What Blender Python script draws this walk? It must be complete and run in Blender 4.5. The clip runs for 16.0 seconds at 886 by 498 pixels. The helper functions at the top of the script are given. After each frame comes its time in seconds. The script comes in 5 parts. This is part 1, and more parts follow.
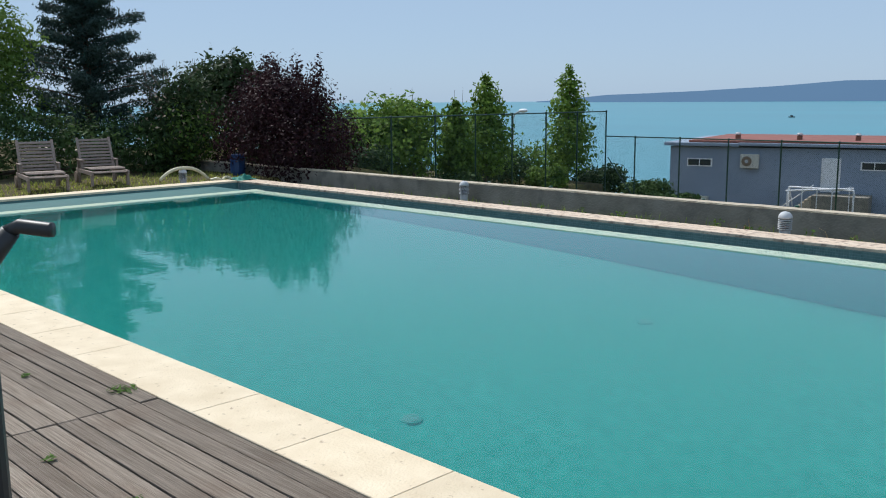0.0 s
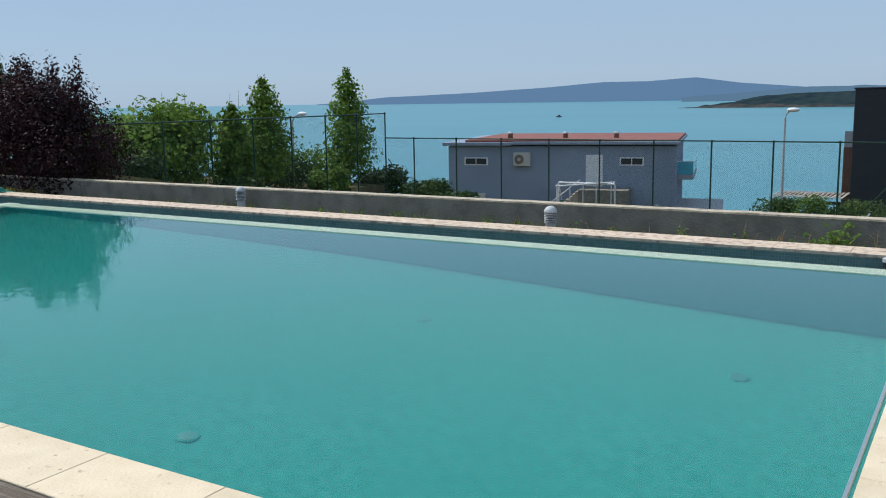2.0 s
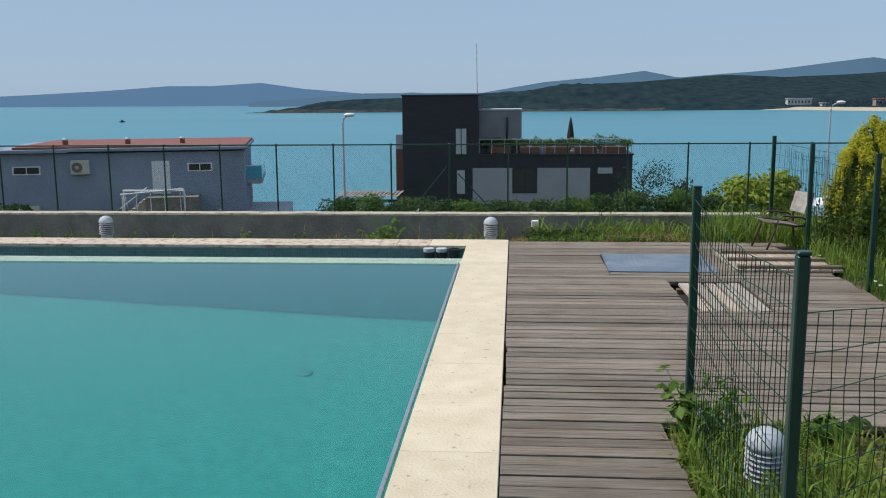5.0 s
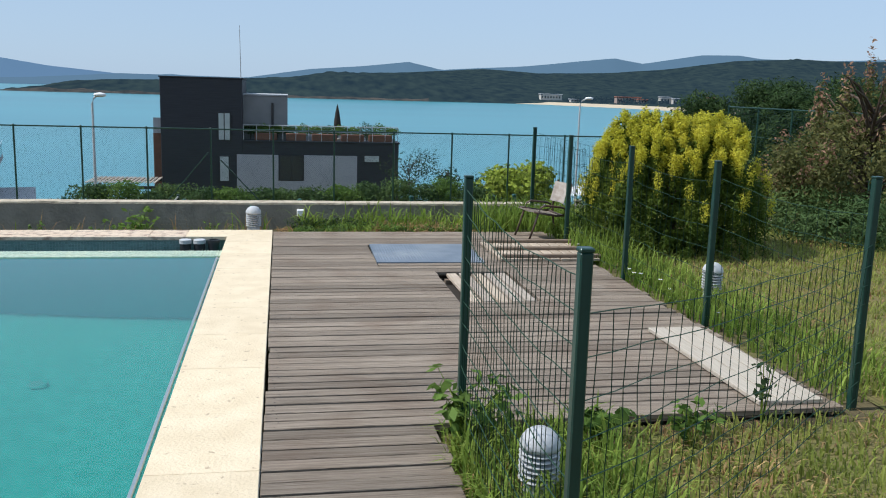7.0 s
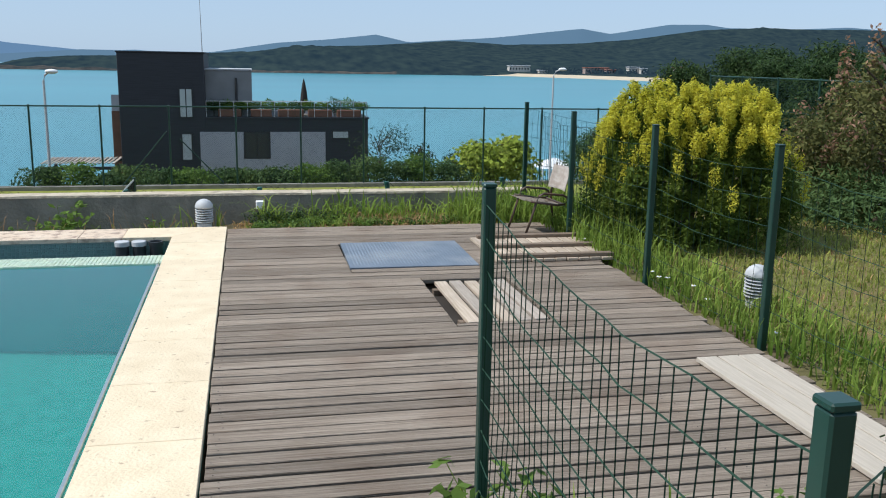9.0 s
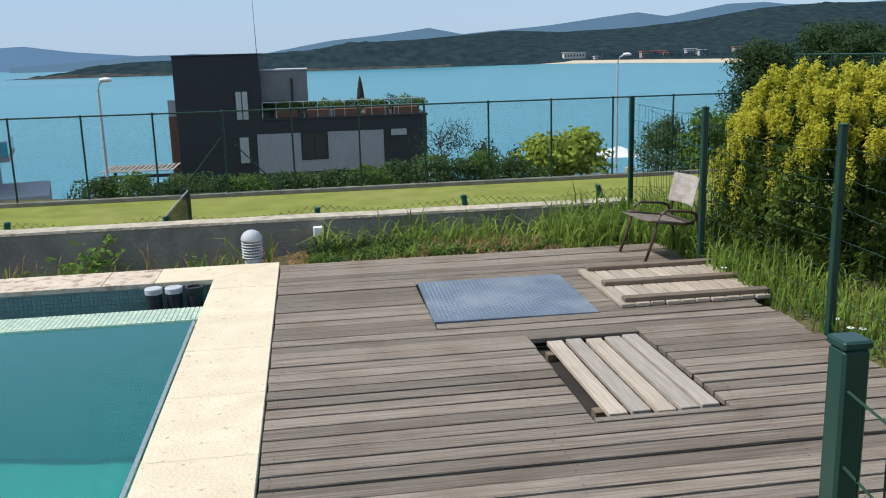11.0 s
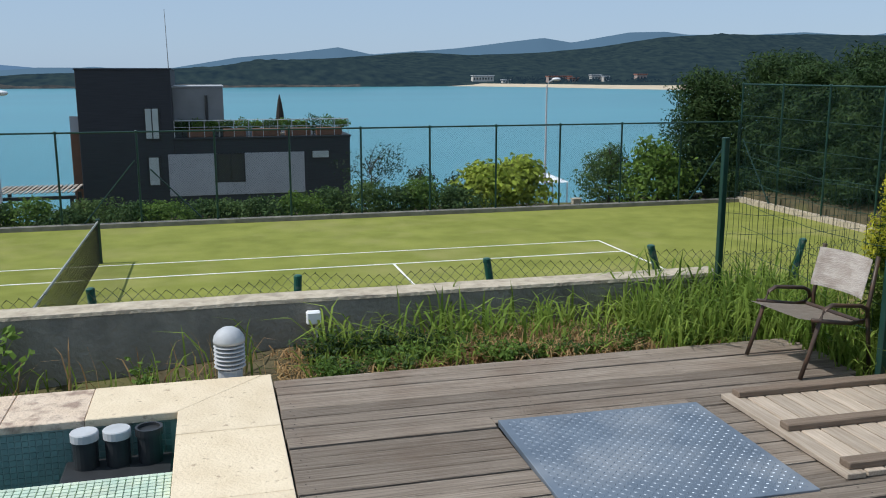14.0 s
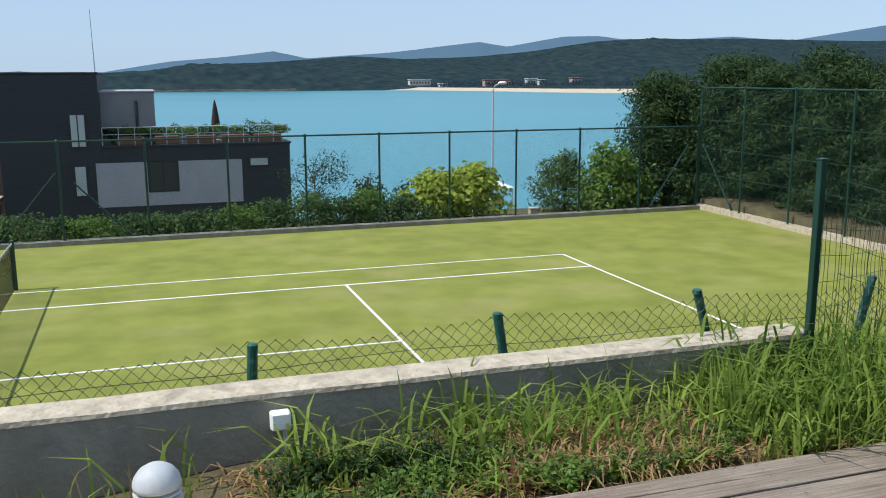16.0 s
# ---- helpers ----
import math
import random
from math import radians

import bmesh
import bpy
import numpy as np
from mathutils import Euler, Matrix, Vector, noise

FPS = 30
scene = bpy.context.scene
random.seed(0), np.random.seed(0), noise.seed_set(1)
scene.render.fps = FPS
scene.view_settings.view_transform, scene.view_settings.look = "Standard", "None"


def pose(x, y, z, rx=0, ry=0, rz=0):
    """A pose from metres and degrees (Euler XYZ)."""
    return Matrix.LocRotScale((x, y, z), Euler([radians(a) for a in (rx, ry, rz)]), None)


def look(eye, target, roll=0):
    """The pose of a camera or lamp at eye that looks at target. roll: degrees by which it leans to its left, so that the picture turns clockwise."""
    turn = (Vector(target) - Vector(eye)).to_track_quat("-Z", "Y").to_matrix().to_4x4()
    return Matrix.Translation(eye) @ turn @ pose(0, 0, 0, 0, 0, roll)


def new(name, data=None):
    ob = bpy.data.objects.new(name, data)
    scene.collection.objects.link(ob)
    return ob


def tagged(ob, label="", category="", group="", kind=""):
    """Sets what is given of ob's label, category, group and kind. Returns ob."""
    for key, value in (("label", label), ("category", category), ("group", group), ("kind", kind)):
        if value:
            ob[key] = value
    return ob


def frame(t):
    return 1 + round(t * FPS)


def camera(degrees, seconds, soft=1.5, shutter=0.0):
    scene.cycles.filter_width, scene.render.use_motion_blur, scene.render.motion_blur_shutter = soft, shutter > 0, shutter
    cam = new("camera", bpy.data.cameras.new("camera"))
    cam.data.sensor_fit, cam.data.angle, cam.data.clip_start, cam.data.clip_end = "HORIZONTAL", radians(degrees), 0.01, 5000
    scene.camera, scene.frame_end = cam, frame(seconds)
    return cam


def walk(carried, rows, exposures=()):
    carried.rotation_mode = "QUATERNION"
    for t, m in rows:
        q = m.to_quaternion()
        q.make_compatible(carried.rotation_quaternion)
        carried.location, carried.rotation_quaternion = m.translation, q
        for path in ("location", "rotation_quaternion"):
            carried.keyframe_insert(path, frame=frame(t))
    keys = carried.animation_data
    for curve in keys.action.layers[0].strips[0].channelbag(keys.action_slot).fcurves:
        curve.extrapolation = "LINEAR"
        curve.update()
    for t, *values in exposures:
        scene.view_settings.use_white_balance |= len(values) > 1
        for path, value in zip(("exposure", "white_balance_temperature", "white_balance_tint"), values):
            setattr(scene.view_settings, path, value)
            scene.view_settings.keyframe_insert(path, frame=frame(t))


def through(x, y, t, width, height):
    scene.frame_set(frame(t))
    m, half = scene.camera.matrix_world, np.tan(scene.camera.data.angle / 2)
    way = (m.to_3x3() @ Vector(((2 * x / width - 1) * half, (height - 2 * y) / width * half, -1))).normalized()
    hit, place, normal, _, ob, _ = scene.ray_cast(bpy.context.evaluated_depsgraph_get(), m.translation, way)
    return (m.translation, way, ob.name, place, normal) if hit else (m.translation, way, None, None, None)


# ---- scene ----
cam = camera(52.7, 16.0, soft=1.05)
PATH = [
    (0, (-0.149, -10.358, 1.628), (-1.55, -8.969, 1.296), -0.5),
    (0.5, (-0.125, -10.353, 1.636), (-1.447, -8.888, 1.308), -0.9),
    (1, (-0.144, -10.289, 1.618), (-1.365, -8.739, 1.29), -1.0),
    (1.5, (-0.115, -10.277, 1.621), (-1.228, -8.649, 1.288), -1.0),
    (2, (-0.083, -10.273, 1.625), (-1.115, -8.592, 1.293), -1.0),
    (2.5, (-0.069, -10.243, 1.617), (-1.018, -8.514, 1.283), -1.1),
    (3, (-0.049, -10.219, 1.617), (-0.896, -8.44, 1.273), -1.4),
    (3.5, (-0.018, -10.215, 1.604), (-0.739, -8.385, 1.244), -1.5),
    (4, (0.015, -10.274, 1.616), (-0.539, -8.386, 1.261), -1.2),
    (4.5, (0.053, -10.261, 1.622), (-0.314, -8.324, 1.286), -0.8),
    (5, (0.061, -10.204, 1.615), (-0.097, -8.238, 1.282), -0.45),
    (7.5, (0.107, -9.605, 1.574), (0.514, -7.681, 1.211), 1.55),
    (8, (0.13, -9.269, 1.567), (0.559, -7.352, 1.192), 1.2),
    (10.5, (0.319, -7.305, 1.544), (0.673, -5.389, 1.09), -0.8),
    (11, (0.264, -6.921, 1.559), (0.551, -4.988, 1.131), -1.6),
    (11.5, (0.188, -6.533, 1.567), (0.335, -4.583, 1.146), -0.8),
    (12, (0.03, -6.168, 1.578), (0.259, -4.227, 1.151), -2.0),
    (12.5, (-0.116, -5.827, 1.597), (0.293, -3.913, 1.186), -1.6),
    (13, (-0.168, -5.448, 1.623), (0.316, -3.539, 1.279), -0.2),
    (13.5, (-0.242, -5.065, 1.609), (0.268, -3.162, 1.265), -1.0),
    (14, (-0.247, -4.645, 1.579), (0.243, -2.745, 1.192), -0.1),
    (14.5, (-0.211, -4.239, 1.562), (0.233, -2.34, 1.12), 1.1),
    (15, (-0.212, -3.777, 1.58), (0.316, -1.896, 1.149), -0.4),
    (15.5, (-0.149, -3.267, 1.541), (0.461, -1.405, 1.139), -0.1),
    (16, (-0.179, -2.972, 1.564), (0.442, -1.109, 1.185), -0.2),
]
walk(cam, [(t, look(eye, target, roll)) for t, eye, target, roll in PATH],
     ((0, -0.17, 6000, 10), (3, -0.32, 6000, 10), (5, -0.36, 6000, 10), (7.5, -0.02, 6000, 10), (11, -0.06, 6000, 10), (13, -0.24, 6000, 10), (14.5, -0.26, 6000, 10), (16, 0.04, 6000, 10)))

# ---- light ----
SUN_AZ, SUN_EL = math.atan2(-1.0, 0.04), radians(53)
world = bpy.data.worlds.new("sky")
scene.world = world
world.use_nodes = True
wn = world.node_tree
sky = wn.nodes.new("ShaderNodeTexSky")
sky.sky_type, sky.sun_disc = "NISHITA", False
sky.sun_elevation, sky.sun_rotation = SUN_EL, -SUN_AZ
sky.air_density, sky.dust_density, sky.ozone_density, sky.altitude = 1.0, 2.0, 3.0, 1500
haze = wn.nodes.new("ShaderNodeMix")  # thin summer haze evens out the sky
haze.data_type = "RGBA"
haze.inputs[0].default_value, haze.inputs[7].default_value = 0.74, (5.3, 6.75, 8.3, 1)
wn.links.new(sky.outputs[0], haze.inputs[6])
wn.links.new(haze.outputs[2], wn.nodes["Background"].inputs[0])
wn.nodes["Background"].inputs[1].default_value = 0.1
sun = new("sun", bpy.data.lights.new("sun", "SUN"))
sun.data.energy, sun.data.angle, sun.data.color = 4.7, radians(0.6), (1.0, 0.94, 0.85)
sun_way = Vector((math.sin(SUN_AZ) * math.cos(SUN_EL), math.cos(SUN_AZ) * math.cos(SUN_EL), math.sin(SUN_EL)))
sun.matrix_world = look(sun_way * 100, (0, 0, 0))


# ---- materials ----
def mat(name, a, b=None, rough=0.7, scale=6.0, stretch=(1, 1, 1), bump=0.0, bump_scale=40.0, metal=0.0, spec=0.4,
        island=0.0, obj=0.0, stain=None, stain_scale=1.2, stain_amount=0.6, stain_from=0.5, stain_to=0.72):
    """Two-tone noise with grain relief; island/obj: brightness spread from piece to piece; stain: a third tone in patches."""
    m = bpy.data.materials.new(name)
    m.use_nodes = True
    n, k = m.node_tree.nodes, m.node_tree.links
    p = n["Principled BSDF"]
    p.inputs["Roughness"].default_value, p.inputs["Metallic"].default_value = rough, metal
    p.inputs["Specular IOR Level"].default_value = spec
    tc, mp = n.new("ShaderNodeTexCoord"), n.new("ShaderNodeMapping")
    mp.inputs["Scale"].default_value = stretch
    geo = n.new("ShaderNodeNewGeometry")
    k.new(geo.outputs["Position"], mp.inputs[0])
    tex = n.new("ShaderNodeTexNoise")
    tex.inputs["Scale"].default_value, tex.inputs["Detail"].default_value = scale, 6
    k.new(mp.outputs[0], tex.inputs[0])
    mix = n.new("ShaderNodeMix")
    mix.data_type = "RGBA"
    mix.inputs[6].default_value, mix.inputs[7].default_value = (*a, 1), (*(b or a), 1)
    ramp = n.new("ShaderNodeMapRange")
    ramp.inputs[1].default_value, ramp.inputs[2].default_value = 0.3, 0.7
    k.new(tex.outputs[0], ramp.inputs[0])
    k.new(ramp.outputs[0], mix.inputs[0])
    col = mix.outputs[2]
    if stain:
        t2, r2, m2 = n.new("ShaderNodeTexNoise"), n.new("ShaderNodeMapRange"), n.new("ShaderNodeMix")
        t2.inputs["Scale"].default_value, t2.inputs["Detail"].default_value = stain_scale, 8
        k.new(geo.outputs["Position"], t2.inputs[0])
        r2.inputs[1].default_value, r2.inputs[2].default_value, r2.inputs[4].default_value = stain_from, stain_to, stain_amount
        k.new(t2.outputs[0], r2.inputs[0])
        m2.data_type = "RGBA"
        k.new(r2.outputs[0], m2.inputs[0])
        k.new(col, m2.inputs[6])
        m2.inputs[7].default_value = (*stain, 1)
        col = m2.outputs[2]
    if island or obj:
        src = geo.outputs["Random Per Island"] if island else n.new("ShaderNodeObjectInfo").outputs["Random"]
        s = island or obj
        r3, hs = n.new("ShaderNodeMapRange"), n.new("ShaderNodeHueSaturation")
        r3.inputs[3].default_value, r3.inputs[4].default_value = 1 - s, 1 + s
        k.new(src, r3.inputs[0])
        k.new(r3.outputs[0], hs.inputs["Value"])
        k.new(col, hs.inputs["Color"])
        col = hs.outputs[0]
    k.new(col, p.inputs["Base Color"])
    if bump:
        bt, bn = n.new("ShaderNodeTexNoise"), n.new("ShaderNodeBump")
        bt.inputs["Scale"].default_value, bt.inputs["Detail"].default_value = bump_scale, 6
        k.new(mp.outputs[0], bt.inputs[0])
        bn.inputs["Strength"].default_value, bn.inputs["Distance"].default_value = bump, 0.02
        k.new(bt.outputs[0], bn.inputs["Height"])
        k.new(bn.outputs[0], p.inputs["Normal"])
    return m


def leaf_mat(name, a, b, island=0.35, through=0.42):
    """Leaves: two tones from leaf to leaf, some light passing through."""
    m = mat(name, a, b, rough=0.55, scale=1.5, island=island, spec=0.08)
    n, k = m.node_tree.nodes, m.node_tree.links
    p, out = n["Principled BSDF"], n["Material Output"]
    tr, mx = n.new("ShaderNodeBsdfTranslucent"), n.new("ShaderNodeMixShader")
    k.new(p.inputs["Base Color"].links[0].from_socket, tr.inputs[0])
    mx.inputs[0].default_value = through
    k.new(p.outputs[0], mx.inputs[1])
    k.new(tr.outputs[0], mx.inputs[2])
    k.new(mx.outputs[0], out.inputs[0])
    return m


def water_mat(name, tint, bump, scale, stretch=(1, 1, 1), rough=0.0, body=None, murk=0.0):
    m = bpy.data.materials.new(name)
    m.use_nodes = True
    n, k = m.node_tree.nodes, m.node_tree.links
    p = n["Principled BSDF"]
    p.inputs["Base Color"].default_value = (*tint, 1)
    p.inputs["Transmission Weight"].default_value, p.inputs["IOR"].default_value = 1.0, 1.33
    p.inputs["Roughness"].default_value = rough
    geo, mp, tx, bn = n.new("ShaderNodeNewGeometry"), n.new("ShaderNodeMapping"), n.new("ShaderNodeTexNoise"), n.new("ShaderNodeBump")
    mp.inputs["Scale"].default_value = stretch
    k.new(geo.outputs["Position"], mp.inputs[0])
    k.new(mp.outputs[0], tx.inputs[0])
    tx.inputs["Scale"].default_value, tx.inputs["Detail"].default_value = scale, 3
    bn.inputs["Strength"].default_value, bn.inputs["Distance"].default_value = 1.0, bump
    k.new(tx.outputs[0], bn.inputs["Height"])
    k.new(bn.outputs[0], p.inputs["Normal"])
    if body:  # slightly cloudy water: part of the light turns back before it reaches the floor
        q, mx = n.new("ShaderNodeBsdfPrincipled"), n.new("ShaderNodeMixShader")
        q.inputs["Base Color"].default_value = (*body, 1)
        q.inputs["IOR"].default_value, q.inputs["Roughness"].default_value = 1.33, rough
        k.new(bn.outputs[0], q.inputs["Normal"])
        mx.inputs[0].default_value = murk
        k.new(p.outputs[0], mx.inputs[1])
        k.new(q.outputs[0], mx.inputs[2])
        k.new(mx.outputs[0], n["Material Output"].inputs[0])
    return m


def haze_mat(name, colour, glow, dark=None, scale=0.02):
    """Far land behind kilometres of air: a dull surface, the haze painted as emission."""
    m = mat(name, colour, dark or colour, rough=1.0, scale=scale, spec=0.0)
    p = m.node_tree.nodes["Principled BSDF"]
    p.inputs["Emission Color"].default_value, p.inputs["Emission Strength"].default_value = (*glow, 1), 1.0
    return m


def mesh_fence_mat(name, colour, pitch):
    """Woven wire seen from far: diamonds of wire, open between."""
    m = mat(name, colour, rough=0.5)
    n, k = m.node_tree.nodes, m.node_tree.links
    p, out = n["Principled BSDF"], n["Material Output"]
    geo, sep = n.new("ShaderNodeNewGeometry"), n.new("ShaderNodeSeparateXYZ")
    k.new(geo.outputs["Position"], sep.inputs[0])

    def op(kind, a, b=None):
        o = n.new("ShaderNodeMath")
        o.operation = kind
        for i, v in enumerate((a, b)):
            if v is None:
                continue
            if isinstance(v, float):
                o.inputs[i].default_value = v
            else:
                k.new(v, o.inputs[i])
        return o.outputs[0]
    along = op("ADD", sep.outputs[0], sep.outputs[1])
    lines = []
    for kind in ("ADD", "SUBTRACT"):
        f = op("FRACT", op("MULTIPLY", op(kind, along, sep.outputs[2]), 1.0 / pitch))
        lines.append(op("LESS_THAN", f, 0.055))
    wire = op("MAXIMUM", lines[0], lines[1])
    clear, mx = n.new("ShaderNodeBsdfTransparent"), n.new("ShaderNodeMixShader")
    k.new(wire, mx.inputs[0])
    k.new(clear.outputs[0], mx.inputs[1])
    k.new(p.outputs[0], mx.inputs[2])
    k.new(mx.outputs[0], out.inputs[0])
    return m


M_STONE = mat("travertine", (0.63, 0.51, 0.345), (0.73, 0.61, 0.435), rough=0.75, scale=5, bump=0.35, bump_scale=60, obj=0.05,
              stain=(0.30, 0.21, 0.14), stain_scale=22, stain_amount=0.7, stain_from=0.63, stain_to=0.72)
M_STONE_WORN = mat("worn_travertine", (0.58, 0.45, 0.33), (0.68, 0.56, 0.43), rough=0.8, scale=6, bump=0.6, bump_scale=45, obj=0.06,
                   stain=(0.24, 0.16, 0.12), stain_scale=12, stain_amount=0.8, stain_from=0.48, stain_to=0.66)
M_DECK = mat("weathered_teak", (0.18, 0.141, 0.106), (0.355, 0.293, 0.232), rough=0.85, spec=0.2, scale=9, stretch=(0.3, 12, 12), bump=0.8, bump_scale=16,
             obj=0.24, stain=(0.17, 0.115, 0.08), stain_scale=2.2, stain_amount=0.5)
M_DECK_Y = mat("pale_timber", (0.36, 0.285, 0.21), (0.52, 0.43, 0.335), rough=0.8, scale=7, stretch=(14, 0.6, 14), bump=0.4, bump_scale=20, obj=0.16,
               stain=(0.28, 0.22, 0.17), stain_scale=3, stain_amount=0.4)
M_GREY_WOOD = mat("grey_timber", (0.32, 0.27, 0.22), (0.45, 0.38, 0.31), rough=0.85, scale=7, stretch=(0.7, 12, 12), bump=0.5, bump_scale=22, obj=0.15)
M_GREY_WOOD_Y = mat("grey_timber_lengthwise", (0.30, 0.255, 0.21), (0.43, 0.365, 0.30), rough=0.85, scale=7, stretch=(12, 0.7, 12), bump=0.5, bump_scale=22, obj=0.15)
M_DARK_WOOD = mat("dark_batten", (0.16, 0.115, 0.08), (0.24, 0.18, 0.13), rough=0.8, scale=8, stretch=(0.7, 14, 14), bump=0.5, bump_scale=22, obj=0.12)
# Near-black: shade painted under planks, boards and louvres; also plainly dark parts.
M_DARK_SHADE = mat("dark_parts_and_gap_shade", (0.025, 0.02, 0.016), (0.04, 0.032, 0.026), rough=0.9)
M_TILE = mat("pool_plaster", (0.025, 0.20, 0.176), (0.044, 0.265, 0.23), rough=0.95, spec=0.0, scale=11, stain=(0.032, 0.225, 0.195), stain_scale=0.6, stain_amount=0.5)
M_MOSAIC = mat("blue_green_mosaic", (0.085, 0.19, 0.185), (0.135, 0.26, 0.25), rough=0.3, scale=24, stain=(0.12, 0.22, 0.22), stain_scale=2)
M_WEIR = mat("pale_green_mosaic", (0.48, 0.60, 0.47), (0.62, 0.68, 0.50), rough=0.3, scale=12, island=0.12)
M_GROUT = mat("pale_grout", (0.46, 0.52, 0.46), rough=0.8)
M_WATER = water_mat("pool_water", (0.86, 0.98, 0.96), 0.0016, 4.5, body=(0.012, 0.20, 0.195), murk=0.33)
M_STEEL = mat("brushed_steel", (0.55, 0.57, 0.58), (0.7, 0.7, 0.7), rough=0.3, metal=0.9, scale=30)
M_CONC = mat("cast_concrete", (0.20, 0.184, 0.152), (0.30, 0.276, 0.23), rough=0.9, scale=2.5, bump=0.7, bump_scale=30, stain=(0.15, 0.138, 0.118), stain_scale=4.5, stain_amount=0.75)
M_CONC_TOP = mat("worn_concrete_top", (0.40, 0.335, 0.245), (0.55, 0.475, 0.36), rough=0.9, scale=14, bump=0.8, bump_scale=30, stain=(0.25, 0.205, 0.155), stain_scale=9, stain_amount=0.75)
M_COURT = mat("artificial_turf", (0.178, 0.196, 0.040), (0.250, 0.266, 0.060), rough=0.95, scale=1.3, bump=0.5, bump_scale=120, spec=0.1,
              stain=(0.31, 0.285, 0.11), stain_scale=0.6, stain_amount=0.55)
M_LINE = mat("white_court_paint", (0.72, 0.72, 0.66), (0.8, 0.8, 0.75), rough=0.8, scale=8)
M_GREEN = mat("green_coated_steel", (0.007, 0.034, 0.025), (0.011, 0.046, 0.034), rough=0.35, scale=8, spec=0.5)
M_GREEN_OLD = mat("worn_green_pipe", (0.010, 0.065, 0.05), (0.018, 0.10, 0.075), rough=0.45, scale=14, stain=(0.25, 0.27, 0.24), stain_scale=18, stain_amount=0.7)
M_WIRE = mat("green_wire", (0.012, 0.038, 0.024), (0.024, 0.055, 0.035), rough=0.65, spec=0.15)
M_LINK = mat("old_chain_link", (0.03, 0.05, 0.03), (0.07, 0.075, 0.04), rough=0.6)
M_NET = mat("black_net", (0.012, 0.014, 0.013), rough=0.8)
M_WHITE = mat("white_paint", (0.72, 0.73, 0.74), (0.8, 0.8, 0.8), rough=0.6, scale=4)
M_GREYPL = mat("grey_lamp_casting", (0.42, 0.43, 0.44), (0.52, 0.53, 0.54), rough=0.6, scale=10, bump=0.1, stain=(0.33, 0.33, 0.32), stain_scale=8)
M_BLACK = mat("black_plastic", (0.02, 0.022, 0.024), (0.035, 0.037, 0.04), rough=0.45, scale=10)
M_PLATE = mat("galvanised_plate", (0.12, 0.15, 0.19), (0.17, 0.205, 0.25), rough=0.5, metal=0.25, scale=5, stain=(0.42, 0.42, 0.42), stain_scale=1.7, stain_amount=0.5)
M_TUBE = mat("dark_tube", (0.035, 0.025, 0.02), (0.07, 0.045, 0.03), rough=0.45, scale=20, stain=(0.12, 0.06, 0.03), stain_scale=15)
M_HOUSE = mat("blue_grey_render", (0.255, 0.305, 0.385), (0.295, 0.345, 0.425), rough=0.9, scale=0.6, stain=(0.22, 0.26, 0.33), stain_scale=0.5, stain_amount=0.5)
M_RED = mat("red_roof_felt", (0.20, 0.075, 0.06), (0.26, 0.105, 0.085), rough=0.9, scale=2)
M_DARKH = mat("charcoal_cladding", (0.028, 0.030, 0.036), (0.042, 0.044, 0.052), rough=0.75, scale=3, stretch=(0.3, 1, 8))
M_PANEL = mat("grey_facade_panel", (0.36, 0.37, 0.39), (0.40, 0.41, 0.43), rough=0.8, scale=0.8)
M_BRICK = mat("brown_cladding", (0.15, 0.075, 0.05), (0.20, 0.10, 0.065), rough=0.85, scale=3)
M_GLASS = mat("dark_window_glass", (0.03, 0.04, 0.05), rough=0.06, spec=0.8)
M_PALEGLASS = mat("curtained_glass", (0.42, 0.47, 0.47), (0.5, 0.55, 0.54), rough=0.15, scale=2)
M_TERRA = mat("terracotta", (0.24, 0.10, 0.07), (0.32, 0.14, 0.10), rough=0.9)
M_SOIL = mat("garden_ground", (0.075, 0.062, 0.037), (0.125, 0.105, 0.058), rough=1.0, scale=3, bump=0.8, bump_scale=25, spec=0.05,
             stain=(0.14, 0.15, 0.045), stain_scale=0.8, stain_amount=0.8)
# Stretched noise paints paler streaks into the colour for sky reflection.
M_SEA = mat("bay_water", (0.028, 0.195, 0.245), (0.038, 0.24, 0.288), rough=0.28, scale=0.006, stretch=(0.2, 1, 1), bump=0.22, bump_scale=0.35, spec=0.45)
M_MESH = mesh_fence_mat("court_mesh", (0.02, 0.05, 0.045), 0.07)
M_TURF = mat("lawn_turf", (0.12, 0.125, 0.042), (0.20, 0.195, 0.07), rough=1.0, scale=5, bump=0.8, bump_scale=70, spec=0.05, stain=(0.2, 0.145, 0.075), stain_scale=2.5, stain_amount=0.85, stain_from=0.42)
M_GRASS = leaf_mat("grass_blades", (0.12, 0.20, 0.03), (0.32, 0.40, 0.08), island=0.35, through=0.5)
M_DRY = leaf_mat("dry_stalks", (0.52, 0.37, 0.17), (0.26, 0.13, 0.07), island=0.3)
M_BARK = mat("bark", (0.07, 0.05, 0.035), (0.11, 0.08, 0.06), rough=0.95, scale=12, bump=0.6, bump_scale=20)


# ---- building helpers ----
def obj(name, bm, material, parent=None, smooth=False):
    me = bpy.data.meshes.new(name)
    if isinstance(bm, tuple):
        me.from_pydata(*bm)
    else:
        bm.to_mesh(me)
        bm.free()
    me.materials.append(material)
    if smooth:
        me.shade_smooth()
    ob = new(name, me)
    if parent:
        ob.parent = parent
    return ob


def part(name, bm, material, parent, label="", smooth=False):
    ob = obj(name, bm, material, parent, smooth)
    return tagged(ob, label) if label else ob


